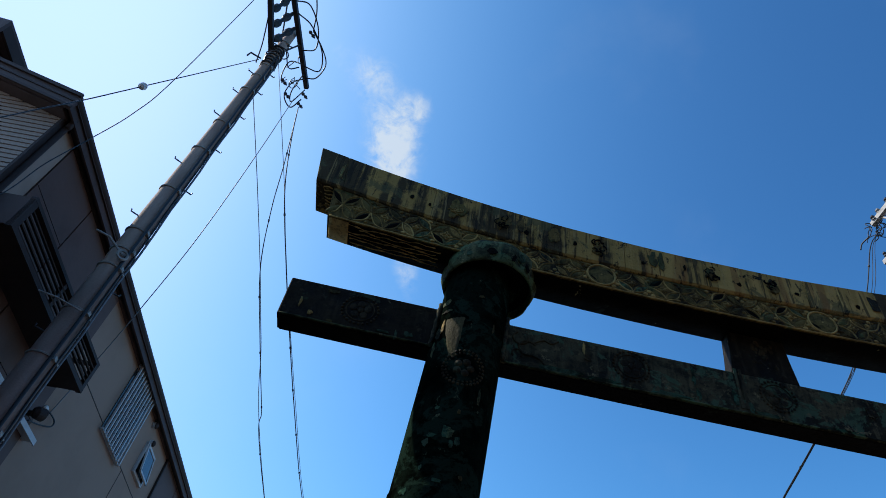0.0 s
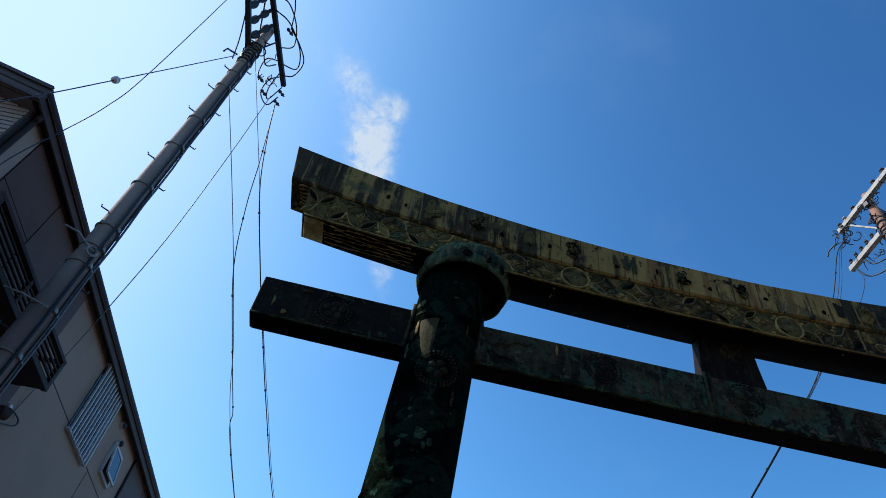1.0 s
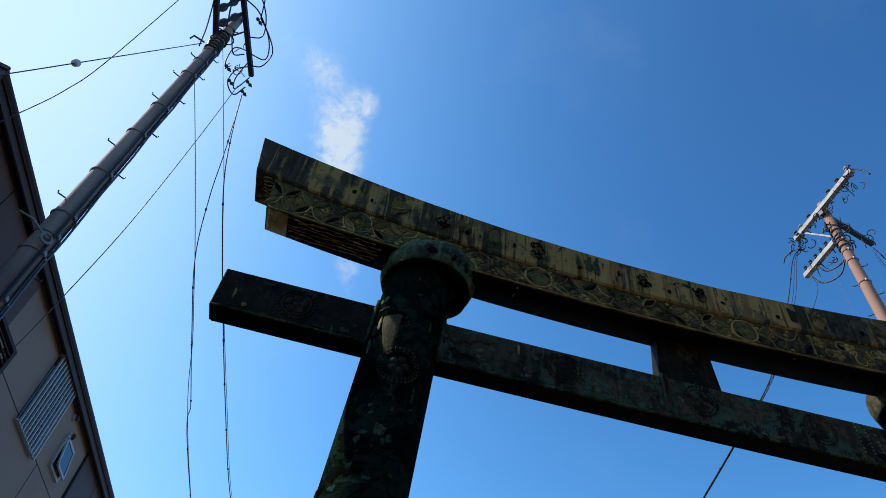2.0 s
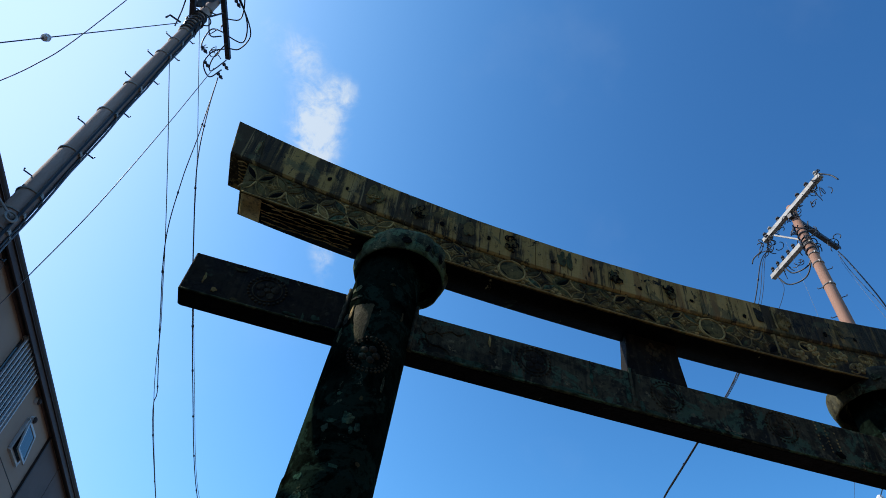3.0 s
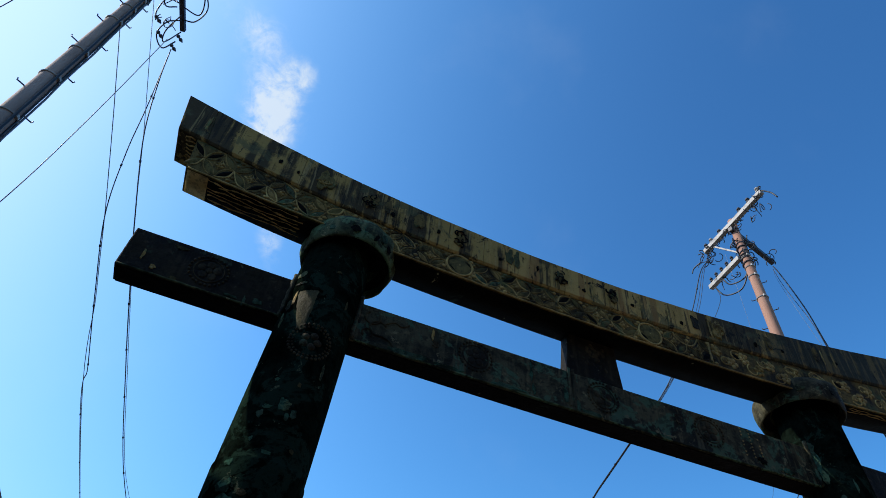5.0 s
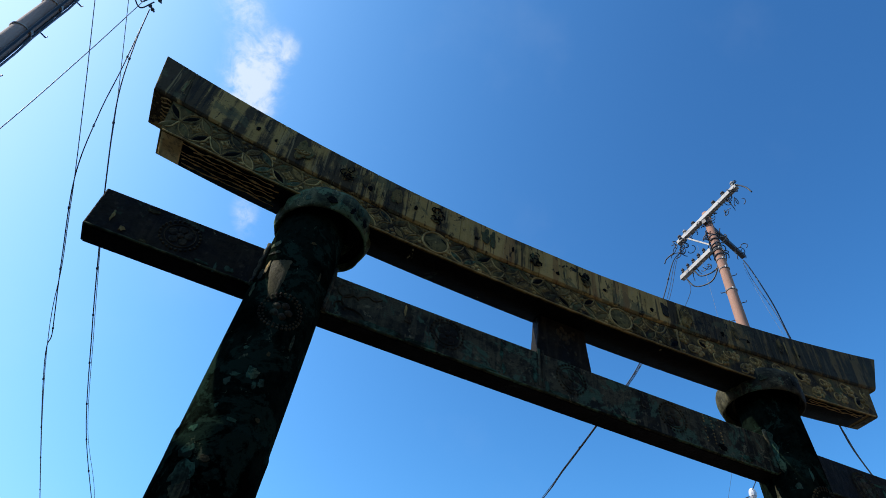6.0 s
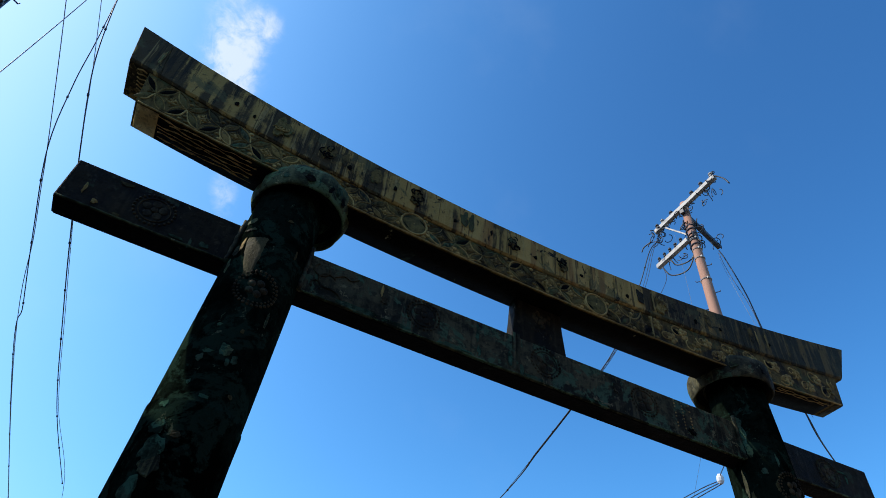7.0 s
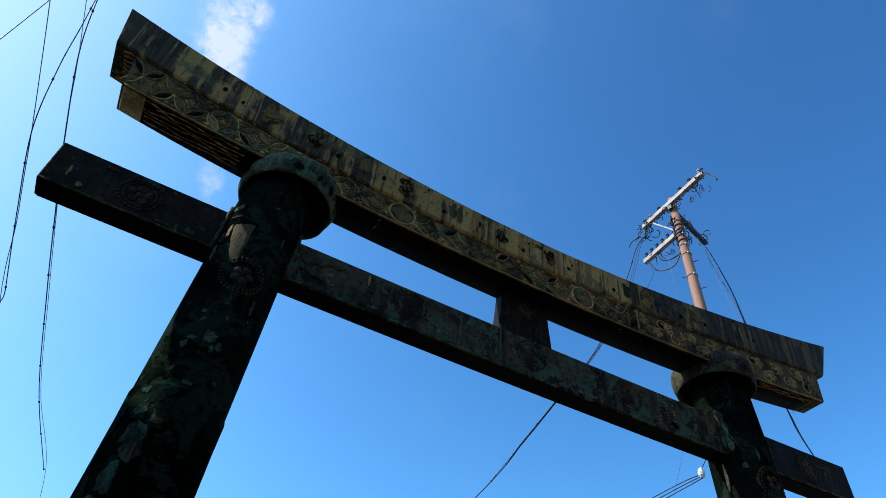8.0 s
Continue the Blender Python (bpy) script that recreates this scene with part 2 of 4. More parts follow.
def add_box(bm, lo, hi, m=None):
    vs = [bm.verts.new(Vector((x, y, z)) if m is None else m @ Vector((x, y, z))) for x in (lo[0], hi[0]) for y in (lo[1], hi[1]) for z in (lo[2], hi[2])]
    for q in ((0, 1, 3, 2), (4, 6, 7, 5), (0, 4, 5, 1), (2, 3, 7, 6), (0, 2, 6, 4), (1, 5, 7, 3)):
        bm.faces.new([vs[i] for i in q])
    return vs


def add_tube(bm, points, radii, seg=12, cap=True):
    """A round tube through the points."""
    pts = [Vector(p) for p in points]
    if not hasattr(radii, "__len__"):
        radii = [radii] * len(pts)
    rings, side = [], None
    for i, p in enumerate(pts):
        axis = (pts[min(i + 1, len(pts) - 1)] - pts[max(i - 1, 0)]).normalized()
        if side is None:
            side = axis.orthogonal().normalized()
        side = (side - axis * side.dot(axis)).normalized()
        up = axis.cross(side)
        rings.append([bm.verts.new(p + (side * math.cos(a) + up * math.sin(a)) * radii[i]) for a in (2 * math.pi * k / seg for k in range(seg))])
    for a, b in zip(rings, rings[1:]):
        for k in range(seg):
            bm.faces.new((a[k], a[(k + 1) % seg], b[(k + 1) % seg], b[k]))
    if cap:
        bm.faces.new(rings[0])
        bm.faces.new(rings[-1])


def add_ring(bm, centre, radius, thick, axis=(0, 0, 1), seg=20, sides=6, arc=(0.0, 360.0)):
    axis = Vector(axis).normalized()
    side = axis.orthogonal().normalized()
    up = axis.cross(side)
    pts = []
    for k in range(seg + 1):
        a = radians(arc[0] + (arc[1] - arc[0]) * k / seg)
        pts.append(Vector(centre) + (side * math.cos(a) + up * math.sin(a)) * radius)
    add_tube(bm, pts, thick, sides)


def add_ball(bm, centre, radius, squash=(1, 1, 1), seg=8):
    m = Matrix.Translation(centre) @ Matrix.Diagonal((*squash, 1))
    bmesh.ops.create_uvsphere(bm, u_segments=seg, v_segments=max(4, seg // 2 + 1), radius=radius, matrix=m)


def glide(points, steps=8):
    """A smooth line through the points."""
    p = [Vector(q) for q in points]
    p = [2 * p[0] - p[1]] + p + [2 * p[-1] - p[-2]]
    out = []
    for i in range(1, len(p) - 2):
        for k in range(steps):
            t = k / steps
            a, b, c, d = p[i - 1], p[i], p[i + 1], p[i + 2]
            out.append(0.5 * (2 * b + (c - a) * t + (2 * a - 5 * b + 4 * c - d) * t * t + (3 * b - a - 3 * c + d) * t ** 3))
    return out + [p[-2]]


def add_sweep(bm, sections):
    """Joins cross-sections (lists of points of one length) into a closed beam."""
    rings = [[bm.verts.new(p) for p in s] for s in sections]
    n = len(rings[0])
    for a, b in zip(rings, rings[1:]):
        for k in range(n):
            bm.faces.new((a[k], a[(k + 1) % n], b[(k + 1) % n], b[k]))
    bm.faces.new(rings[0])
    bm.faces.new(rings[-1])


# ---- ground ----
bm = bmesh.new()
add_box(bm, (-600, -600, -0.2), (600, 600, 0.0))
tagged(finish("ground", bm, ASPHALT), "grey asphalt street round the gate", "ground", kind="structure")

# plain walls added out of view to close the street and cut sky light
for name, lo, hi in (("wall_east", (7.0, -16, 0), (7.3, 14, 3.6)), ("wall_south", (-7.2, -8.3, 0), (7.0, -8.0, 9.5)), ("wall_west", (-7.4, -8.0, 0), (-7.1, -0.3, 6.0)), ("wall_corner", (5.6, -8.0, 0), (5.9, -2.2, 9.0))):
    bm = bmesh.new()
    add_box(bm, lo, hi)
    tagged(finish(name, bm, BROWN_PANEL), "plain dark wall added out of view to hold back light", "wall", kind="structure")

# ---- the gate ----
def top_z(x):
    return 6.39 + (0.53 if x < 0 else 0.505) * (abs(x) / 4.05) ** (2.15 if x < 0 else 1.8)


def step_z(x):
    return 6.062 + (0.37 if x < 0 else 0.345) * (abs(x) / 3.9) ** (2.5 if x < 0 else 1.65)


def under_z(x):
    return 5.805 + 0.215 * (abs(x) / 3.75) ** 2


def column_x(z):
    return 2.36 + 0.05 * (5.9 - z)


torii = tagged(new("torii"), "weathered bronze shrine gate with green patina", "torii gate")
FRONT_TOP, FRONT_LOW, BACK_LOW = -0.30, -0.262, 0.05


def bevelled(ob, width, segments=2):
    mod = ob.modifiers.new("bevel", "BEVEL")
    mod.width, mod.segments, mod.limit_method, mod.angle_limit = width, segments, "ANGLE", radians(35)
    return ob


# the curved top lintel, cast in lengths that meet at thin joints
def top_section(x):
    b = x * (0.97 if x < 0 else 0.945) if abs(x) > 3.0 else x
    if abs(x) > 3.0:
        b = math.copysign(3.0 + (abs(x) - 3.0) * ((3.978 if x < 0 else 3.83) - 3.0) / 1.05, x)
    wob = 0.004 * noise.noise((x * 2.0, 0, 0))
    return [(x, FRONT_TOP + wob, top_z(x)), (b, FRONT_TOP + 0.012 + wob, step_z(b) + 0.022), (b, FRONT_TOP + 0.03, step_z(b)), (b, 0.087, step_z(b)), (x, 0.087, top_z(x) + 0.02), (x, -0.09, top_z(x) + 0.05)]


JOINTS = [-4.05, -3.77, -2.90, -2.38, -2.01, -1.18, -0.45, 0.42, 1.17, 2.36, 3.05, 4.05]
for a, b in zip(JOINTS, JOINTS[1:]):
    bm = bmesh.new()
    k = max(4, int((b - a) / 0.1))
    add_sweep(bm, [top_section(a + 0.0015 + (b - a - 0.003) * i / k) for i in range(k + 1)])
    bevelled(part("top_lintel_length", bm, BRONZE_TOP, torii), 0.003, 1)
bm = bmesh.new()
add_sweep(bm, [[(x, FRONT_TOP + 0.02, step_z(x) + 0.03), (x, 0.07, step_z(x) + 0.03), (x, 0.07, top_z(x) + 0.015), (x, -0.09, top_z(x) + 0.042), (x, FRONT_TOP + 0.006, top_z(x) - 0.006)] for x in [-3.8 + 7.6 * i / 60 for i in range(61)]])
part("lintel_core", bm, BRONZE_DARK, torii)


# plugs and cast emblems on the front of the top lintel
def scab(bm, x, z, wide, high, thick, seed, face=FRONT_TOP, bend=None):
    """A ragged low plate on an upright face, or bent round a column, with a broken outline and an uneven skin."""
    rims = []
    for f, d in ((1.0, 0.0), (0.9, 1.0), (0.55, 0.6), (0.25, 1.1)):
        rim = []
        for k in range(22):
            a = 2 * math.pi * k / 22
            q = f * (1 + 0.55 * noise.noise((1.6 * math.cos(a), 1.6 * math.sin(a), seed * 3.7)))
            q *= 1 + 0.25 * noise.noise((5 * math.cos(a), 5 * math.sin(a), seed))
            y = face + 0.006 - thick * d * (1 + 0.7 * noise.noise((4 * math.cos(a), 4 * math.sin(a), seed + 9 * f)))
            px, pz = x + wide * q * math.cos(a), z + high * q * math.sin(a)
            rim.append(bm.verts.new(bend(px, y, pz) if bend else (px, y, pz)))
        rims.append(rim)
    for a, b in zip(rims, rims[1:]):
        for k in range(22):
            bm.faces.new((a[k], a[(k + 1) % 22], b[(k + 1) % 22], b[k]))
    bm.faces.new(rims[-1])


rng = random.Random(12)
for x in (-3.1, -2.93, -2.05, -1.62, -1.02, -0.65, -0.18, 0.33, 0.86, 1.72, 2.05, 2.75):
    z = (top_z(x) * 0.45 + step_z(x) * 0.55) + rng.uniform(-0.04, 0.04)
    bm = bmesh.new()
    scab(bm, x, z, rng.uniform(0.012, 0.022), rng.uniform(0.016, 0.03), 0.006, x)
    part("plug", bm, BRONZE_BLACK, torii)
# long dark stains that stand proud as crusts between the joints
for x, w in ((-2.24, 0.06), (-2.10, 0.03), (-1.80, 0.05), (-0.93, 0.045), (-0.86, 0.03), (1.02, 0.045), (1.26, 0.045), (1.9, 0.03), (2.5, 0.04)):
    bm = bmesh.new()
    scab(bm, x, top_z(x) * 0.55 + step_z(x) * 0.45, w, 0.09, 0.004, x * 2 + 1, FRONT_TOP - 0.004)
    part("dark_crust", bm, BRONZE_GROUND, torii, "flaking black crust")
for x, w in ((-3.78, 0.012), (-2.005, 0.010), (-1.95, 0.008), (1.185, 0.010), (2.58, 0.008), (2.72, 0.010), (0.72, 0.009), (-0.10, 0.008)):
    bm = bmesh.new()
    scab(bm, x, top_z(x) * 0.5 + step_z(x) * 0.5, w, 0.10, 0.005, x * 3, FRONT_TOP - 0.005)
    part("pale_run", bm, BRONZE_RAISED, torii, "pale mineral run")
for x, mat in ((-2.69, BRONZE_LEAF), (-2.28, BRONZE_GROUND), (-1.42, BRONZE_GROUND), (-0.42, BRONZE_GROUND), (0.12, BRONZE_GROUND), (1.28, BRONZE_CARVED)):
    bm = bmesh.new()
    z = top_z(x) * 0.5 + step_z(x) * 0.5
    size = 0.075 if mat in (BRONZE_CARVED, BRONZE_LEAF) else 0.05
    scab(bm, x, z, size, size * 1.5, 0.012, x + 5)
    emblem = part("emblem", bm, mat, torii, "worn cast emblem")
    for k in range(7):
        bm = bmesh.new()
        a0 = rng.uniform(0, 6.3)
        c = (x + rng.uniform(-0.05, 0.05), FRONT_TOP - 0.006, z + rng.uniform(-0.08, 0.08))
        add_ring(bm, c, rng.uniform(0.015, 0.04), rng.uniform(0.004, 0.008), (0, 1, 0), 12, 5, (math.degrees(a0), math.degrees(a0) + rng.uniform(80, 240)))
        part("ridge", bm, BRONZE_CARVED if mat in (BRONZE_CARVED, BRONZE_LEAF) else BRONZE_BLACK, emblem, "broken cast ridge", smooth=True)


# the lower lintel with its carved front
def back_low(x):
    """The back of the lower lintel, drawn in a little towards the ends."""
    return BACK_LOW - 0.052 * max(0.0, (abs(x) - 2.6) / 1.15) ** 1.5


def low_section(i, n):
    f = i / n
    hi = -3.80 + 7.52 * f
    lo = -3.755 + 7.43 * f
    return [(hi, FRONT_LOW, step_z(hi) + 0.01), (lo, FRONT_LOW, under_z(lo) + 0.012), (lo, FRONT_LOW + 0.014, under_z(lo)), (lo, back_low(lo), under_z(lo)), (hi, back_low(hi), step_z(hi) + 0.01)]


bm = bmesh.new()
add_sweep(bm, [low_section(i, 90) for i in range(91)])
lower = part("lower_lintel", bm, BRONZE_GROUND, torii)


def on_face(u, v):
    """A place on the carved face: u along it, v from -1 at the lower edge to 1 at the upper."""
    lo, hi = under_z(u) + 0.012, step_z(u) - 0.004
    sway = noise.noise_vector((u * 7.0, v * 1.5, 2.0)) * 0.011
    return Vector((u + sway.x, FRONT_LOW - 0.001 + abs(sway.y) * 0.6, (lo + hi) / 2 + v * (hi - lo) / 2 + sway.z))


def trace(bm, pts, r):
    run = []
    for u, v in pts + [(0, 9)]:
        if abs(v) <= 0.98 and -3.74 < u < 3.62:
            run.append(on_face(u, v))
        else:
            if len(run) > 2:
                add_tube(bm, run, r, 5)
            run = []


def petal(bm, a, b, wide):
    """A raised leaf on the face from a to b."""
    a, b = Vector(a), Vector(b)
    mid = on_face(*((a + b) / 2))
    pa, pb = on_face(*a), on_face(*b)
    d = pb - pa
    s = Vector((0, 1, 0)).cross(d).normalized() * wide
    rim = []
    for k in range(10):
        t = k / 9
        rim.append((pa + d * t, math.sin(math.pi * t)))
    left = [bm.verts.new(p + s * w) for p, w in rim]
    right = [bm.verts.new(p - s * w) for p, w in rim]
    crest = [bm.verts.new(p + Vector((0, -0.012 * w, 0))) for p, w in rim]
    for k in range(9):
        for q in ((left[k], left[k + 1], crest[k + 1], crest[k]), (crest[k], crest[k + 1], right[k + 1], right[k])):
            try:
                bm.faces.new(q)
            except ValueError:
                pass


SPACE = 0.268


def bow(a, b, bulge, n=12):
    """A bowed line on the face from a to b."""
    out = []
    for k in range(n + 1):
        t = k / n
        h = bulge * math.sin(math.pi * t)
        out.append((a[0] + (b[0] - a[0]) * t + h * (b[1] - a[1]) * SPACE * 0.5, a[1] + (b[1] - a[1]) * t - h * (b[0] - a[0]) / SPACE * 2.0))
    return out


def cast(name, bm, mat, label=""):
    if len(bm.faces):
        part(name, bm, mat, lower, label, smooth=True)
    else:
        bm.free()


tone = random.Random(21)
DISCS = (-6, 1)   # cells filled by a whole round disc
for i in range(-15, 4):
    cu = 0.085 + (i + 0.5) * SPACE
    corners = [(cu - SPACE / 2, 0), (cu, 0.95), (cu + SPACE / 2, 0), (cu, -0.95)]
    if cu < -3.7:
        corners = corners[1:3] + [corners[3]]
        edges = [(corners[0], corners[1]), (corners[1], corners[2])]
    else:
        edges = [(corners[k], corners[(k + 1) % 4]) for k in range(4)]
    for a, b in edges:
        for bulge in (-0.19, 0.19):
            bm = bmesh.new()
            trace(bm, bow(a, b, bulge * tone.uniform(0.85, 1.15)), tone.uniform(0.005, 0.009))
            cast("cast_rib", bm, tone.choice((BRONZE_RAISED, BRONZE_CARVED, BRONZE_CARVED, BRONZE_GROUND)))
        bm = bmesh.new()
        petal(bm, (a[0] * 0.93 + b[0] * 0.07, a[1] * 0.93 + b[1] * 0.07), (a[0] * 0.07 + b[0] * 0.93, a[1] * 0.07 + b[1] * 0.93), 0.026)
        cast("petal", bm, tone.choice((BRONZE_LEAF, BRONZE_LEAF, BRONZE_LEAF, BRONZE_CARVED, BRONZE_BLACK, BRONZE_GREEN)))
    if cu < -3.7:
        continue
    if i in DISCS:
        bm = bmesh.new()
        add_ball(bm, on_face(cu, 0), 0.118, (1, 0.10, 1), 20)
        cast("disc", bm, BRONZE_LEAF, "plain round boss")
        bm = bmesh.new()
        add_ring(bm, on_face(cu, 0) - Vector((0, 0.006, 0)), 0.118, 0.009, (0, 1, 0), 28, 6)
        cast("disc_rim", bm, BRONZE_RAISED)
    bm = bmesh.new()
    trace(bm, [(cu - 0.052, 0), (cu - 0.018, 0.12), (cu, 0.40), (cu + 0.018, 0.12), (cu + 0.052, 0), (cu + 0.018, -0.12), (cu, -0.40), (cu - 0.018, -0.12), (cu - 0.052, 0)], 0.006)
    cast("flower_frame", bm, tone.choice((BRONZE_CARVED, BRONZE_RAISED)))
    for q in range(4):
        a = math.pi / 2 * q + 0.78
        bm = bmesh.new()
        add_ball(bm, on_face(cu + 0.021 * math.cos(a), 0.16 * math.sin(a)), 0.017, (1.2, 0.7, 1), 8)
        cast("flower_petal", bm, BRONZE_CARVED)
    bm = bmesh.new()
    add_ball(bm, on_face(cu, 0), 0.014, (1, 1.1, 1), 8)
    cast("flower_heart", bm, BRONZE_RAISED)
    for v in (-0.74, 0.74):
        for du, dv in ((-0.030, 0.08), (0.030, 0.08), (0.0, -0.22)):
            bm = bmesh.new()
            add_ball(bm, on_face(cu + SPACE / 2 + du, v + dv * math.copysign(1, v)), 0.018, (1.2, 0.6, 0.9), 8)
            cast("corner_leaf", bm, tone.choice((BRONZE_CARVED, BRONZE_RAISED, BRONZE_GROUND)))

# flowers, leaves and scrolls on the other part of the face
for k in range(16):
    cu = 1.22 + k * 0.155
    cv = 0.35 * (-1) ** k
    bm = bmesh.new()
    for q in range(5):
        a = 2 * math.pi * (q / 5) + k
        p = on_face(cu + 0.038 * math.cos(a), cv + 0.30 * math.sin(a))
        add_ball(bm, p, 0.026, (1, 0.45, 1), 8)
    add_ball(bm, on_face(cu, cv), 0.017, (1, 0.9, 1), 8)
    cast("flower", bm, BRONZE_CARVED if k % 3 == 0 else BRONZE_RAISED)
    bm = bmesh.new()
    pts = []
    for q in range(22):
        a = q * 0.36
        r = 0.075 * (1 - q / 26)
        pts.append((cu + 0.08 + r * math.cos(a + k), -cv * 1.2 + r * 6.5 * math.sin(a + k)))
    trace(bm, pts, 0.0075)
    cast("scroll", bm, BRONZE_RAISED)
    bm = bmesh.new()
    petal(bm, (cu + 0.02, -cv * 1.6), (cu + 0.11, -cv * 0.3), 0.026)
    cast("leaf", bm, tone.choice((BRONZE_CARVED, BRONZE_BLACK, BRONZE_LEAF)))
bm = bmesh.new()
trace(bm, [(1.14, -0.95 + 1.9 * k / 10) for k in range(11)], 0.012)
cast("divider", bm, BRONZE_RAISED)

bm = bmesh.new()
add_tube(bm, [(x, FRONT_LOW + 0.002, under_z(x) + 0.006 + 0.002 * math.sin(x * 33)) for x in [-3.74 + 7.38 * i / 120 for i in range(121)]], 0.009, 6)
cast("lower_edge", bm, BRONZE_RAISED)

# underside shade painted black, a bare margin and wave carving at both ends
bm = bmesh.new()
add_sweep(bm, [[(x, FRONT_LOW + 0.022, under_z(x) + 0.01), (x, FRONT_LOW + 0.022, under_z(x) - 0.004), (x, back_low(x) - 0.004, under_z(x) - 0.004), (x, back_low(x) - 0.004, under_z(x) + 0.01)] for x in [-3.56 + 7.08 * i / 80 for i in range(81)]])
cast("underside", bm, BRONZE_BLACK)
for s in (-1, 1):
    bm = bmesh.new()
    add_sweep(bm, [[(x, FRONT_LOW + 0.016, under_z(x) + 0.01), (x, FRONT_LOW + 0.016, under_z(x) - 0.003), (x, back_low(x) - 0.002, under_z(x) - 0.003), (x, back_low(x) - 0.002, under_z(x) + 0.01)] for x in [s * (3.565 + (0.175 if s < 0 else 0.10) * i / 6) for i in range(7)]])
    # left margin stays pale: the bounced glow is in its colour
    cast("end_margin", bm, BRONZE_WORN_LIT if s < 0 else BRONZE_DARK)
    rng = random.Random(3 + s)
    for k in range(6 if s < 0 else 3):
        bm = bmesh.new()
        y = FRONT_LOW + 0.040 + k * (0.038 if s < 0 else 0.02)
        x0 = rng.uniform(3.46, 3.60)
        x1 = rng.uniform(2.74, 2.80)
        pts = []
        for q in range(64):
            x = x0 + (x1 - x0) * q / 63
            yy = y + 0.006 * math.sin(x * 17 + k * 2.3) + 0.016 * noise.noise((x * 11, k * 3.1, s))
            pts.append((s * x, yy, under_z(x) - 0.004))
        add_tube(bm, pts, [0.002 + (0.011 if s < 0 else 0.005) * abs(noise.noise((q * 0.17, k * 2.3, s))) ** 0.7 for q in range(64)], 6)
        # left ridges painted paler for the side light they catch
        cast("wave", bm, BRONZE_WORN_LIT if s < 0 else BRONZE_RAISED)
for k in range(6):
    bm = bmesh.new()
    y = FRONT_TOP + 0.06 + k * 0.04
    add_tube(bm, [(-x, y + 0.008 * math.sin(x * 60 + k), step_z(-x) - 0.001) for x in (3.815 + 0.085 * q / 8 - 0.004 * k for q in range(9))], 0.007, 5)
    part("end_wave", bm, BRONZE_WORN_LIT, torii, smooth=True)

# tie beam
def tie_sag(x):
    return -0.038 * (1 - (x / 3.86) ** 2)


def tie_length(name, x0, x1, mat, parent, label):
    bm = bmesh.new()
    n = max(6, int((x1 - x0) * 6))
    add_sweep(bm, [[(x, -0.087, 5.395 + tie_sag(x)), (x, -0.087, 5.004 + tie_sag(x)), (x, 0.09, 5.0 + tie_sag(x)), (x, 0.09, 5.395 + tie_sag(x))] for x in [x0 + (x1 - x0) * i / n for i in range(n + 1)]])
    return bevelled(part(name, bm, mat, parent, label), 0.010, 2)


tie = tie_length("tie_beam", -2.38, 2.38, BRONZE_DARK, torii, "grey-green tie beam between the columns")
for x0, x1 in ((-3.86, -2.381), (2.381, 3.86)):
    tie_length("tie_beam_end", x0, x1, BRONZE_OUTER, torii, "brown-black tie beam end")


def medallion(cx, cz, radius, y=-0.09):
    bm = bmesh.new()
    add_ring(bm, (cx, y + 0.002, cz), radius * 0.78, 0.005, (0, 1, 0), 36, 6)
    n = 26
    for k in range(n):
        a = 2 * math.pi * k / n
        add_ball(bm, (cx + radius * math.cos(a), y, cz + radius * math.sin(a)), radius * 0.085, (1, 0.7, 1), 6)
    for k in range(5):
        a = 2 * math.pi * k / 5 + 0.3
        add_ball(bm, (cx + radius * 0.42 * math.cos(a), y, cz + radius * 0.42 * math.sin(a)), radius * 0.24, (1, 0.08, 1), 10)
    add_ball(bm, (cx, y, cz), radius * 0.2, (1, 0.3, 1), 10)
    return bm


for cx in (-3.26, -1.13, 0.02, 1.05, 3.26):
    part("medallion", medallion(cx, 5.195, 0.14), BRONZE_BEAD, tie, smooth=True)
# black plate below the tie beam: its shade put in as colour
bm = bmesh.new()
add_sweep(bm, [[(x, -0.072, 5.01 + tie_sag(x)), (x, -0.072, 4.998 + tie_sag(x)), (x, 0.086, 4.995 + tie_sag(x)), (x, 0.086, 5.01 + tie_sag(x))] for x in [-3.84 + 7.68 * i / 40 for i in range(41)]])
part("underside", bm, BRONZE_BLACK, tie, "black plate with the underside shade painted in")
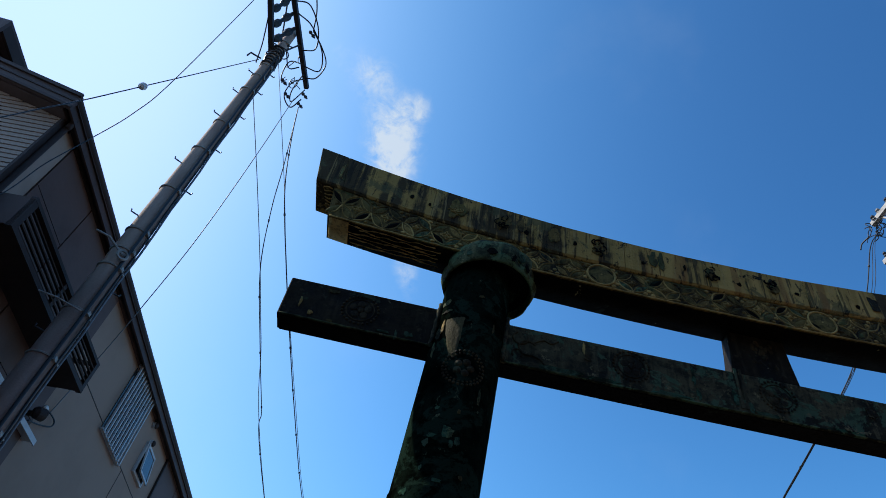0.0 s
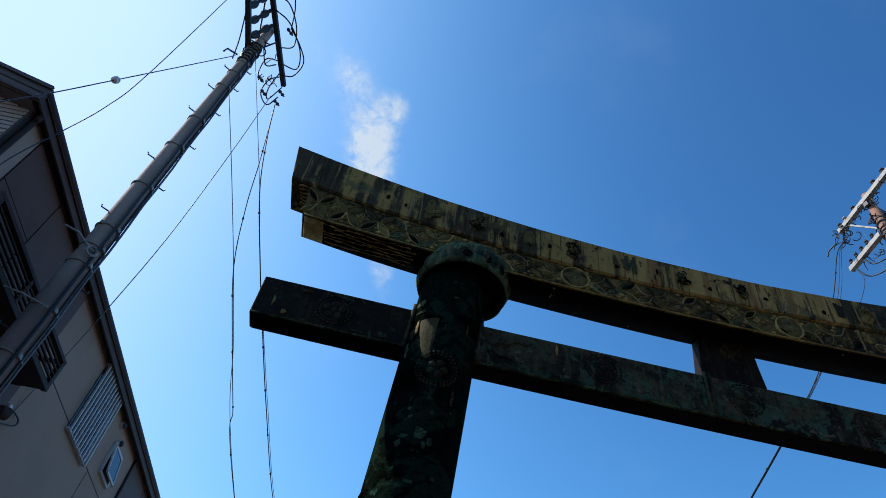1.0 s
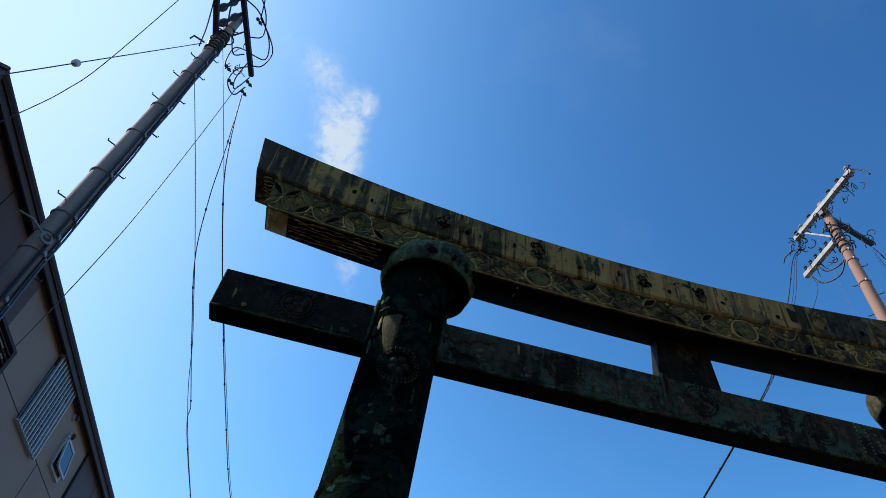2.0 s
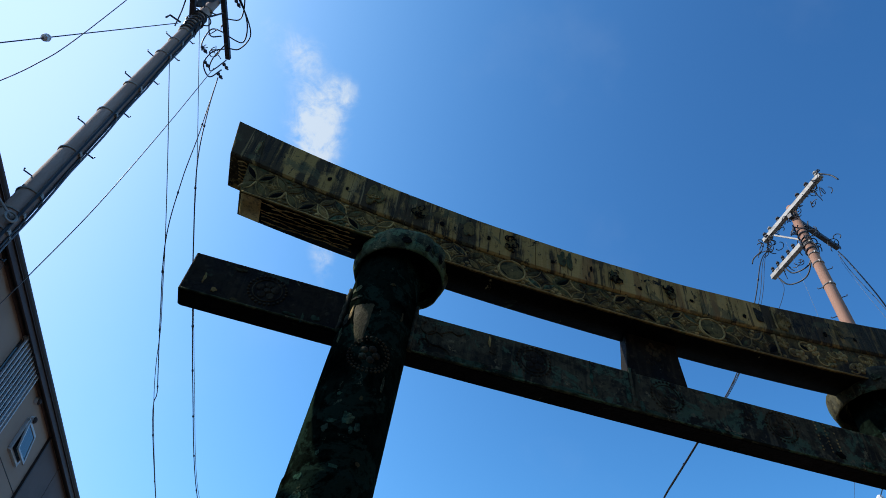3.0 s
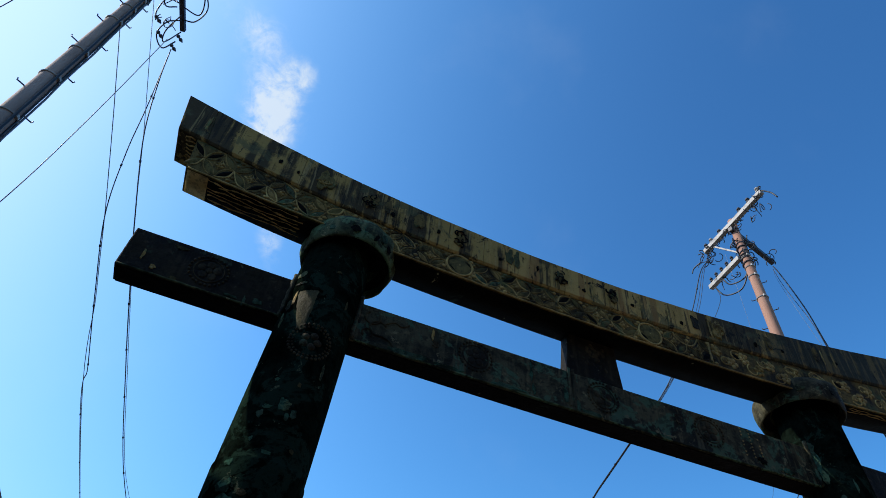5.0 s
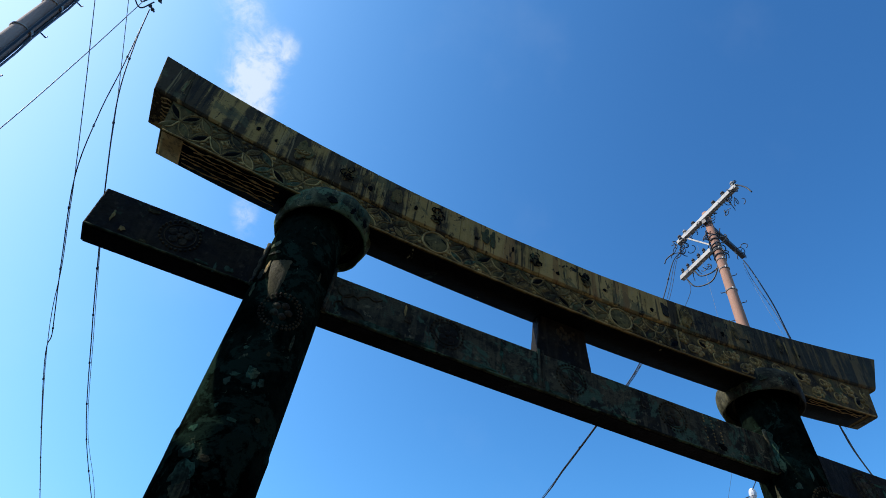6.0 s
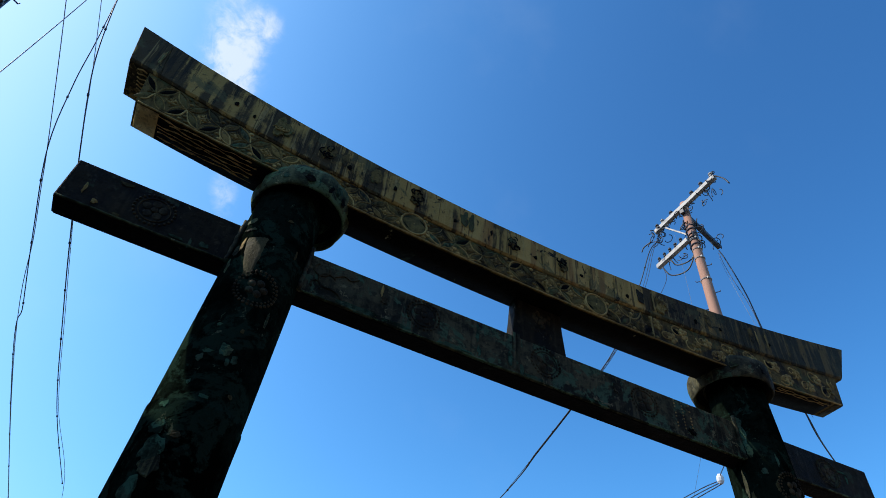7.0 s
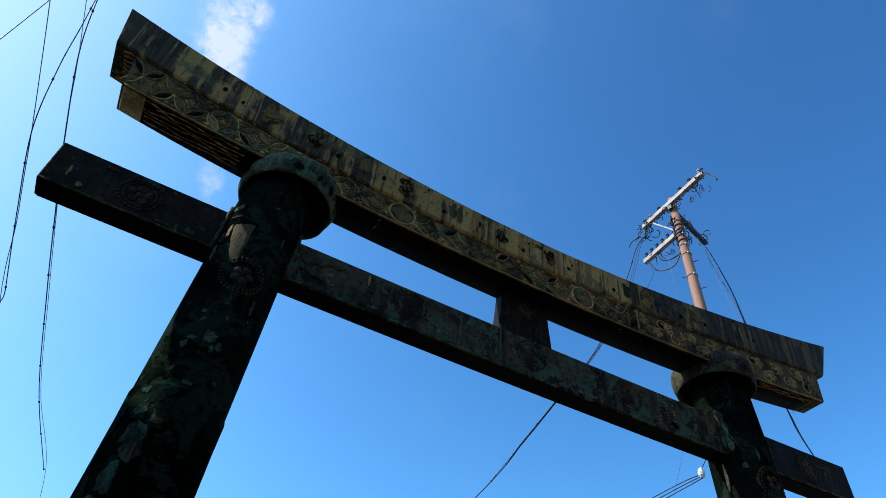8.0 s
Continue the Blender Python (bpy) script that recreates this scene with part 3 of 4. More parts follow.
# crusts of pale green and thin mineral runs on the face
for x, z, w, h, mat in ((-1.66, 5.005, 0.17, 0.032, PATINA), (-1.36, 4.995, 0.15, 0.024, PATINA), (-1.50, 5.28, 0.012, 0.055, BRONZE_RAISED), (-1.47, 5.19, 0.03, 0.03, BRONZE_BEAD), (-0.64, 5.22, 0.012, 0.09, PATINA), (-0.62, 5.06, 0.018, 0.05, PATINA),
                       (-3.05, 5.03, 0.05, 0.014, PATINA), (-2.86, 5.05, 0.04, 0.022, PATINA), (-2.95, 5.02, 0.012, 0.05, PATINA), (-3.50, 5.33, 0.05, 0.018, BARE_AND_SUNLIT_SKIN), (-3.72, 5.16, 0.012, 0.05, BRONZE_RAISED), (-3.62, 5.07, 0.025, 0.02, BRONZE_RAISED), (-3.46, 5.02, 0.03, 0.02, BARE_AND_SUNLIT_SKIN),
                       (-0.33, 5.10, 0.02, 0.08, PATINA), (-0.22, 5.03, 0.02, 0.06, PATINA), (-0.10, 4.995, 0.10, 0.018, PATINA), (0.50, 4.99, 0.16, 0.014, PATINA), (0.75, 5.22, 0.05, 0.05, BRONZE_BEAD), (1.55, 5.06, 0.04, 0.03, BRONZE_BLACK), (1.8, 5.03, 0.06, 0.03, PATINA), (-0.85, 5.0, 0.14, 0.02, PATINA), (3.45, 5.26, 0.05, 0.012, PATINA), (3.5, 5.2, 0.01, 0.05, PATINA)):
    bm = bmesh.new()
    scab(bm, x, z, w, h, 0.005, x + z, -0.096)
    part("crust", bm, mat, tie)
# bead of verdigris, paler to paint the light this edge catches
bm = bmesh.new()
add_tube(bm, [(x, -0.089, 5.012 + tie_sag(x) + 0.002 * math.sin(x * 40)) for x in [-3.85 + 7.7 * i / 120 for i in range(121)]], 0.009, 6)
part("lower_edge", bm, BRONZE_GREEN, tie, "green lower edge, its caught light in the pale colour", smooth=True)
# raised joint straps, a scroll near the column, and rows of small cast studs
bm = bmesh.new()
for x in (-0.30, -0.26):
    add_box(bm, (x, -0.093, 5.01), (x + 0.022, -0.086, 5.39))
part("joint_strap", bm, BRONZE_DARK, tie)
bm = bmesh.new()
for k, (cx, cz, r) in enumerate(((-2.00, 5.25, 0.06), (-1.94, 5.16, 0.07), (-2.02, 5.09, 0.04))):
    add_ring(bm, (cx, -0.09, cz), r, 0.008, (0, 1, 0), 20, 5, (20 + 80 * k, 290 + 80 * k))
add_tube(bm, glide([(-1.90, -0.09, 5.22), (-1.82, -0.09, 5.27), (-1.76, -0.09, 5.25), (-1.70, -0.09, 5.29)]), 0.007, 5)
add_tube(bm, glide([(-1.92, -0.09, 5.10), (-1.84, -0.09, 5.07), (-1.80, -0.09, 5.02)]), 0.008, 5)
part("cloud_scroll", bm, BRONZE_BEAD, tie, smooth=True)
rng = random.Random(9)
for row in range(3):
    for k in range(9):
        if rng.random() < 0.75:
            bm = bmesh.new()
            add_ball(bm, (1.40 + row * 0.085, -0.088, 5.34 - k * 0.033), 0.008, (1.2, 0.6, 1), 6)
            part("stud", bm, BRONZE_RAISED, tie)
for cx in (1.62, -1.40, 2.55):
    bm = bmesh.new()
    for k in range(5):
        add_ring(bm, (cx + 0.10 * k, -0.04, 4.999), 0.04, 0.006, (0, 0, 1), 14, 5, (30 * k, 220 + 30 * k))
    part("under_scroll", bm, BRONZE_DARK, tie, smooth=True)

# centre strut
bm = bmesh.new()
add_sweep(bm, [[(-w, -0.075, z), (w - 0.05, -0.075, z), (w - 0.05, 0.05, z), (-w, 0.05, z)] for z, w in ((5.36, 0.300), (5.6, 0.276), (5.86, 0.258))])
strut = bevelled(part("centre_strut", bm, BRONZE_OUTER, torii), 0.012, 2)
bm = bmesh.new()
for k in range(40):
    rng = random.Random(k)
    add_ball(bm, (rng.uniform(-0.10, 0.10), -0.073, 5.62 + rng.uniform(-0.12, 0.12)), rng.uniform(0.008, 0.022), (1, 0.5, 1.3), 7)
part("strut_relief", bm, BRONZE_BEAD, strut, smooth=True)

# columns with a band, a bead medallion and a scalloped collar
for s in (-1, 1):
    bm = bmesh.new()
    levels = [(0.0, 0.31), (0.5, 0.302), (2.0, 0.295), (3.60, 0.287), (3.70, 0.2885), (3.765, 0.290), (3.778, 0.2895), (3.784, 0.2830), (3.83, 0.282), (4.2, 0.281), (4.7, 0.279), (5.2, 0.277), (5.6, 0.27), (5.9, 0.265)]
    add_tube(bm, [(s * column_x(z), 0, z) for z, r in levels], [r for z, r in levels], 48)
    col = part("column", bm, BRONZE_COLUMN, torii, smooth=True)
    bm = bmesh.new()
    rings = []
    for z, r, lobe in ((5.80, 0.262, 0), (5.745, 0.285, 0), (5.735, 0.352, 0), (5.728, 0.366, 0.0), (5.655, 0.378, 0.0), (5.648, 0.388, 0.003), (5.655, 0.398, 0.006), (5.70, 0.412, 0.012), (5.77, 0.420, 0.016), (5.84, 0.418, 0.016), (5.885, 0.402, 0.010), (5.91, 0.37, 0.0), (5.95, 0.32, 0.0)):
        ring = []
        for k in range(96):
            a = 2 * math.pi * k / 96
            q = 0.955 * r + 1.6 * lobe * (abs(math.cos(5 * a + 0.4)) - 0.65)
            q += 0.005 * noise.noise((6 * math.cos(a), 6 * math.sin(a), z * 9 + s)) if r > 0.37 else 0.0
            ring.append(bm.verts.new((s * (column_x(z) - (0.075 if s < 0 else 0.045)) + q * math.cos(a), q * math.sin(a), z + 0.105)))
        rings.append(ring)
    for a, b in zip(rings, rings[1:]):
        for k in range(96):
            bm.faces.new((a[k], a[(k + 1) % 96], b[(k + 1) % 96], b[k]))
    bm.faces.new(rings[0])
    bm.faces.new(rings[-1])
    collar = part("collar", bm, BRONZE_GREEN if s < 0 else BRONZE_DARK, col, "green scalloped collar" if s < 0 else "dark scalloped collar", smooth=True)
    # the hollow underside of the collar, its shade painted black
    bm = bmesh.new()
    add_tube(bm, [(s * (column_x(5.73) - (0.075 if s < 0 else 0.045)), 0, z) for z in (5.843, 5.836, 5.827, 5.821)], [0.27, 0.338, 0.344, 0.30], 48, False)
    part("soffit", bm, BRONZE_BLACK, collar, "black lining with the shade of the hollow painted in", smooth=True)

    def wrap_collar(px, y, pz, s=s):
        t = px / 0.40
        r = 0.398 + (-0.272 - y)
        return (s * (column_x(pz) - (0.075 if s < 0 else 0.045)) + r * math.sin(t), -r * math.cos(t), pz)

    for t, z, w, h, mat in ((-0.9, 5.84, 0.05, 0.05, PATINA), (-0.55, 5.80, 0.06, 0.03, PATINA), (-0.30, 5.86, 0.05, 0.03, PATINA), (-0.12, 5.80, 0.04, 0.035, BRONZE_BLACK), (0.12, 5.83, 0.03, 0.05, PATINA), (0.35, 5.80, 0.03, 0.05, BRONZE_BLACK),
                            (0.55, 5.84, 0.03, 0.05, PATINA), (0.75, 5.80, 0.03, 0.05, BRONZE_BLACK), (0.95, 5.84, 0.02, 0.05, PATINA), (-1.2, 5.80, 0.04, 0.05, BARE_AND_SUNLIT_SKIN)) if s < 0 else ((-0.7, 5.83, 0.04, 0.03, BRONZE_GREEN), (-0.2, 5.85, 0.03, 0.03, BRONZE_BEAD), (0.1, 5.82, 0.03, 0.04, BRONZE_BLACK)):
        bm = bmesh.new()
        scab(bm, t * 0.40, z + 0.04, w, h, 0.005, t * 5 + z, -0.276, wrap_collar)
        part("crust", bm, mat, collar)

    def wrap(px, y, pz, s=s):
        """Bends a plate, whose px is an arc's length, round the column."""
        t = px / 0.28
        r = 0.2845 - 0.0045 * (pz - 4.0) / 1.2 + 0.006 * (3.78 > pz) + (-0.272 - y)
        return (s * column_x(pz) + r * math.sin(t), -r * math.cos(t), pz)

    spots = ((-0.50, 4.08, 0.024, 0.030, PATINA), (-0.40, 4.13, 0.03, 0.014, PATINA), (-0.12, 4.17, 0.018, 0.045, PATINA), (-0.02, 4.16, 0.03, 0.03, BRONZE_GREEN), (0.20, 4.11, 0.022, 0.028, PATINA), (0.08, 4.08, 0.014, 0.03, PATINA),
             (-0.66, 3.60, 0.05, 0.05, PATINA), (-0.55, 3.45, 0.07, 0.085, PATINA), (-0.42, 3.36, 0.06, 0.06, BRONZE_GREEN), (-0.62, 3.22, 0.05, 0.09, PATINA), (-0.75, 3.05, 0.06, 0.07, PATINA), (-0.25, 3.55, 0.03, 0.02, BARE_AND_SUNLIT_SKIN),
             (-0.41, 4.345, 0.014, 0.012, PATINA), (0.12, 4.33, 0.012, 0.02, BARE_AND_SUNLIT_SKIN), (-0.48, 3.90, 0.012, 0.018, PATINA), (-0.08, 3.82, 0.03, 0.012, PATINA), (-0.75, 3.74, 0.03, 0.022, PATINA), (0.45, 3.88, 0.014, 0.018, BARE_AND_SUNLIT_SKIN),
             (-0.95, 5.38, 0.05, 0.03, BRONZE_GREEN), (-0.85, 5.28, 0.06, 0.014, BRONZE_GREEN), (-1.0, 5.05, 0.03, 0.05, BRONZE_GREEN), (-1.05, 4.9, 0.02, 0.06, BRONZE_GREEN), (0.55, 4.5, 0.012, 0.06, BRONZE_GREEN), (0.62, 5.15, 0.01, 0.05, BARE_AND_SUNLIT_SKIN), (0.1, 5.42, 0.02, 0.012, BARE_AND_SUNLIT_SKIN),
             (-0.86, 5.11, 0.014, 0.07, BRONZE_WORN_LIT)) if s < 0 else ((-1.12, 5.34, 0.035, 0.05, PATINA), (-1.10, 5.20, 0.035, 0.10, PATINA), (-1.05, 5.05, 0.03, 0.06, BRONZE_GREEN), (-1.5, 4.75, 0.02, 0.12, BRONZE_WORN_LIT), (-1.35, 4.6, 0.02, 0.10, BARE_AND_SUNLIT_SKIN), (-0.8, 4.85, 0.03, 0.03, PATINA), (-0.55, 4.7, 0.014, 0.05, BARE_AND_SUNLIT_SKIN), (-0.3, 4.95, 0.012, 0.05, PATINA), (-0.9, 4.5, 0.04, 0.04, PATINA))
    for t, z, w, h, mat in spots:
        bm = bmesh.new()
        scab(bm, t * 0.28, z, w, h, 0.003, t * 9 + z, -0.276, wrap)
        part("crust", bm, mat, col)
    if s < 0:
        # a tapering olive strip: the sun patch on the column, painted on
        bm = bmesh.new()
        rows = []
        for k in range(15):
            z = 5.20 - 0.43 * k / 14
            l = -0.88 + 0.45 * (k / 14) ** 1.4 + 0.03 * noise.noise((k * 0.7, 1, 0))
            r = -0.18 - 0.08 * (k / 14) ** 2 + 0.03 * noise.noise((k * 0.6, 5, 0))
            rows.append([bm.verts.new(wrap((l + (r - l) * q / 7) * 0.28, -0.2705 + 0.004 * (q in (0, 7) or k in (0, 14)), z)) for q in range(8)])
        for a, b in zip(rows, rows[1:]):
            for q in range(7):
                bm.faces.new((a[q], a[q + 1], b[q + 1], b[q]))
        part("sun_patch", bm, BARE_AND_SUNLIT_SKIN, col, "olive strip, a sun patch put in as colour", smooth=True)
    # bead ring that follows the round of the column
    bm = bmesh.new()
    for rr, size, n in ((0.15, 0.0145, 30), (0.125, 0.011, 26)):
        for k in range(n):
            a = 2 * math.pi * k / n
            z = 4.70 + rr * math.sin(a)
            t = rr * math.cos(a) / 0.28
            c = s * column_x(z)
            add_ball(bm, (c + 0.276 * math.sin(t), -0.276 * math.cos(t), z), size * 0.9, (1, 1, 1), 6)
    for k in range(5):
        a = 2 * math.pi * k / 5
        z = 4.70 + 0.05 * math.sin(a)
        t = 0.05 * math.cos(a) / 0.28
        add_ball(bm, (s * column_x(z) + 0.268 * math.sin(t), -0.268 * math.cos(t), z), 0.034, (1, 0.7, 1), 10)
    part("bead_medallion", bm, BRONZE_BEAD, col, smooth=True)
    # sleeve where the tie beam goes through
    for side in (-1, 1):
        bm = bmesh.new()
        pts = []
        for k in range(13):
            z = 4.98 + 0.44 * k / 12
            pts.append((s * column_x(z) + side * (0.272 + 0.004 * math.sin(k * 2.1)), -0.098, z))
        add_tube(bm, pts, 0.018, 6)
        part("beam_sleeve", bm, BRONZE_DARK, col, smooth=True)

# ---- utility poles ----
def add_bar(bm, a, b, wide, high):
    """A square bar from a to b."""
    a, b = Vector(a), Vector(b)
    d = (b - a).normalized()
    side = d.cross(Vector((0, 0, 1)))
    side = (side if side.length > 0.1 else Vector((1, 0, 0))).normalized() * wide / 2
    up = side.cross(d).normalized() * high / 2
    add_sweep(bm, [[p + side + up, p - side + up, p - side - up, p + side - up] for p in (a, b)])


def shaft_radius(z, top):
    return 0.172 - 0.098 * z / top


def pole_shaft(pole, top, mat, straps, steps, toward_eye):
    bm = bmesh.new()
    add_tube(bm, [(0, 0, top * k / 12) for k in range(13)], [shaft_radius(top * k / 12, top) for k in range(13)], 28)
    part("shaft", bm, mat, pole, smooth=True)
    for z in straps:
        bm = bmesh.new()
        add_ring(bm, (0, 0, z), shaft_radius(z, top) + 0.006, 0.011, (0, 0, 1), 28, 5)
        a = toward_eye + 0.5
        r = shaft_radius(z, top)
        add_box(bm, (r * math.cos(a) - 0.02, r * math.sin(a) - 0.025, z - 0.02), (r * math.cos(a) + 0.035, r * math.sin(a) + 0.025, z + 0.02))
        part("strap", bm, STEEL, pole, "thin steel strap")
    side = toward_eye + math.pi / 2
    for k, z in enumerate(steps):
        bm = bmesh.new()
        d = Vector((math.cos(side), math.sin(side), 0)) * (1 if k % 2 else -1)
        r = shaft_radius(z, top)
        add_tube(bm, [d * (r - 0.01) + Vector((0, 0, z)), d * (r + 0.085) + Vector((0, 0, z)), d * (r + 0.09) + Vector((0, 0, z + 0.03))], 0.009, 6)
        part("step_bolt", bm, DARK_STEEL, pole, "steel step bolt")


def add_insulator(bm, a, b, r=0.035, discs=4):
    a, b = Vector(a), Vector(b)
    pts, rad = [], []
    for k in range(discs * 4 + 1):
        pts.append(a.lerp(b, k / (discs * 4)))
        rad.append(r if k % 4 in (1, 2) else r * 0.5)
    add_tube(bm, pts, rad, 10)


LP = Vector((-5.957, 1.112, 0))
left = tagged(new("utility_pole"), "tall shaded concrete utility pole with straps and cables", "utility pole", "utility poles")
left.location = LP
eye_way = math.atan2(-3.92 - LP.y, -2.68 - LP.x)
pole_shaft(left, 12.05, POLE_GREY, [4.2, 4.95, 5.49, 6.1, 6.35, 6.66, 7.43, 8.28, 8.94, 9.87, 10.3, 10.64, 11.0, 11.5],
           [5.2, 5.9, 6.9, 7.6, 7.95, 8.5, 9.1, 9.35, 9.75, 10.05, 10.35, 10.6], eye_way)
# riser cables strapped to the pole
side = Vector((math.cos(eye_way + 0.9), math.sin(eye_way + 0.9), 0))
near = Vector((math.cos(eye_way + 0.1), math.sin(eye_way + 0.1), 0))
far_side = Vector((math.cos(eye_way + 1.35), math.sin(eye_way + 1.35), 0))
for d, r0, mat in (((side * 0.4 + near).normalized(), 0.016, BLACK_RUBBER), (side, 0.010, BLACK_RUBBER), (far_side, 0.012, GREY_CABLE)):
    bm = bmesh.new()
    pts = []
    for k in range(30):
        z = 11.0 * k / 29
        pts.append(d * (shaft_radius(z, 12.05) + r0 * 0.9 + 0.004 + 0.006 * math.sin(k * 1.9)) + Vector((0, 0, z)))
    add_tube(bm, pts, r0, 8)
    part("riser_cable", bm, mat, left, smooth=True)
# clamp with an eye on the pole
bm = bmesh.new()
c = side * -0.02 + near * 0.18 + Vector((0, 0, 6.22))
add_ring(bm, c, 0.05, 0.014, near, 16, 6)
add_tube(bm, [c, c + Vector((-0.16, -0.12, 0.10)), c + Vector((-0.30, -0.16, 0.12))], 0.012, 6)
part("eye_clamp", bm, STEEL, left)
bm = bmesh.new()
c = near * 0.17 + Vector((0, 0, 5.45))
add_tube(bm, [c, c + Vector((-0.2, -0.13, 0.0)), c + Vector((-0.34, -0.2, -0.02))], 0.009, 6)
part("wire_stub", bm, STEEL, left)
# crossarms: one to the near side, and one through the top with insulators between
bm = bmesh.new()
add_bar(bm, (-0.10, 0.14, 11.2), (-0.06, -2.0, 11.2), 0.075, 0.075)
part("lower_crossarm", bm, DARK_STEEL, left, "dark steel crossarm")
bm = bmesh.new()
add_bar(bm, (-0.10, -1.7, 11.9), (0.27, 0.92, 11.9), 0.075, 0.075)
upper_arm = part("upper_crossarm", bm, DARK_STEEL, left, "dark steel crossarm")
for y in (-0.18, -0.42, -0.66, -0.95, -1.3):
    bm = bmesh.new()
    add_insulator(bm, (-0.07, y, 11.25), (0.13 + y * 0.14 - 0.03, y + 0.03, 11.86), 0.06, 2)
    part("insulator", bm, BLACK_RUBBER, left, "dark strain insulator")
for a, b in (((0.16, 0.12, 11.86), (0.05, 0.0, 11.25)), ((0.0, -0.8, 11.86), (0.0, -0.1, 11.4))):
    bm = bmesh.new()
    add_tube(bm, [a, b], 0.014, 6)
    part("arm_brace", bm, DARK_STEEL, left)
# jumper loops from the upper arm
rng = random.Random(21)
for pts in (((0.10, -0.6, 11.9), (0.30, -0.55, 11.95), (0.44, -0.2, 11.95), (0.42, 0.15, 11.9), (0.20, 0.22, 11.88)),
            ((0.12, -0.4, 11.9), (0.34, -0.2, 11.95), (0.53, 0.2, 11.9), (0.50, 0.52, 11.85), (0.22, 0.50, 11.88)),
            ((0.10, -1.0, 11.9), (0.34, -0.9, 11.98), (0.40, -0.5, 12.0), (0.36, -0.12, 11.95)),
            ((0.36, -0.12, 11.95), (0.52, 0.1, 11.9), (0.60, 0.4, 11.9), (0.45, 0.66, 11.86), (0.26, 0.72, 11.88)),
            ((0.25, 0.72, 11.85), (0.08, 0.75, 11.70), (0.00, 0.9, 11.5), (0.15, 1.02, 11.35), (0.28, 0.95, 11.55)),
            ((0.20, 0.45, 11.85), (0.02, 0.40, 11.75), (-0.05, 0.55, 11.55), (0.0, 0.62, 11.4)),
            ((0.24, 0.62, 11.85), (0.10, 0.85, 11.6), (0.12, 1.0, 11.5), (0.27, 0.9, 11.8)),
            ((0.05, 0.10, 11.5), (0.10, 0.35, 11.45), (0.16, 0.50, 11.8)),
            ((-0.16, -0.05, 10.7), (-0.25, -0.15, 11.3), (-0.22, -0.7, 11.6), (-0.15, -1.5, 11.4))):
    bm = bmesh.new()
    add_tube(bm, glide(pts, 6), 0.011, 6)
    part("jumper_wire", bm, BLACK_RUBBER, left, smooth=True)
for p in ((0.02, 0.62, 11.42), (0.05, 0.9, 11.48), (0.29, 0.97, 11.7), (0.25, 1.08, 11.55), (0.34, -0.06, 11.93)):
    bm = bmesh.new()
    add_insulator(bm, Vector(p) - Vector((0.03, 0.07, 0.02)), Vector(p) + Vector((0.03, 0.07, 0.06)), 0.03, 2)
    part("cable_clamp", bm, DARK_STEEL, left)
# collar of hardware under the arms
for k in range(7):
    z = 10.72 + 0.09 * k
    bm = bmesh.new()
    add_ring(bm, (0.01 * math.sin(k * 2), 0, z), shaft_radius(z, 12.05) + 0.012, 0.018, (0.15 * math.sin(k), 0.1, 1), 22, 6)
    part("pole_band", bm, DARK_STEEL, left)
bm = bmesh.new()
add_tube(bm, [(-0.10, -0.10, 10.75), (-0.24, -0.18, 10.72), (-0.25, -0.19, 10.60)], 0.014, 6)
part("wire_hook", bm, DARK_STEEL, left)

RP = Vector((5.30, 2.17, 0))
right = tagged(new("utility_pole"), "sunlit brown concrete utility pole with steel crossarms", "utility pole", "utility poles")
right.location = RP
eye_way = math.atan2(-3.9 - RP.y, -2.64 - RP.x)
pole_shaft(right, 12.95, POLE_BROWN, [9.3, 10.68, 11.25, 11.5, 11.8], [8.2, 8.65, 9.1, 9.55, 10.0, 10.35, 10.7, 11.05], eye_way)
bm = bmesh.new()
add_bar(bm, (-0.10, -0.97, 12.72), (-0.12, 0.78, 12.72), 0.09, 0.10)
part("top_crossarm", bm, STEEL, right, "pale steel crossarm")
bm = bmesh.new()
add_bar(bm, (-0.11, 0.05, 11.80), (-0.11, 0.95, 11.80), 0.09, 0.10)
part("short_crossarm", bm, STEEL, right, "pale steel crossarm")
bm = bmesh.new()
add_bar(bm, (-0.15, -0.02, 12.60), (1.20, 0.36, 12.60), 0.085, 0.10)
part("cross_bar", bm, DARK_STEEL, right, "dark steel bar")
bm = bmesh.new()
add_bar(bm, (-0.02, 0.10, 12.05), (-0.11, 0.55, 12.66), 0.03, 0.03)
part("arm_brace", bm, STEEL, right)
for y in (-0.90, -0.62, -0.35, 0.28, 0.55, 0.72):
    bm = bmesh.new()
    add_insulator(bm, (-0.11, y, 12.77), (-0.11, y, 12.92), 0.045, 2)
    part("insulator", bm, STEEL if y in (-0.90, 0.55) else DARK_STEEL, right, "pin insulator")
for y in (0.2, 0.36, 0.52, 0.68, 0.84):
    bm = bmesh.new()
    add_insulator(bm, (-0.14, y, 11.85), (-0.15, y, 11.97), 0.035, 2)
    part("insulator", bm, DARK_STEEL, right, "small pin insulator")
rng = random.Random(4)


def loose_loops(parent, centre, spread, count, size, thick):
    for k in range(count):
        c = Vector(centre) + Vector([rng.uniform(-q, q) for q in spread])
        a0 = rng.uniform(0, 6.28)
        tilt = Vector((rng.uniform(-1, 1), rng.uniform(-1, 1), rng.uniform(-0.4, 0.4)))
        bm = bmesh.new()
        add_ring(bm, c, size * rng.uniform(0.4, 1.0), thick * 0.7, tilt, 14, 5, (math.degrees(a0), math.degrees(a0) + rng.uniform(120, 300)))
        part("loose_cable", bm, BLACK_RUBBER, parent, smooth=True)


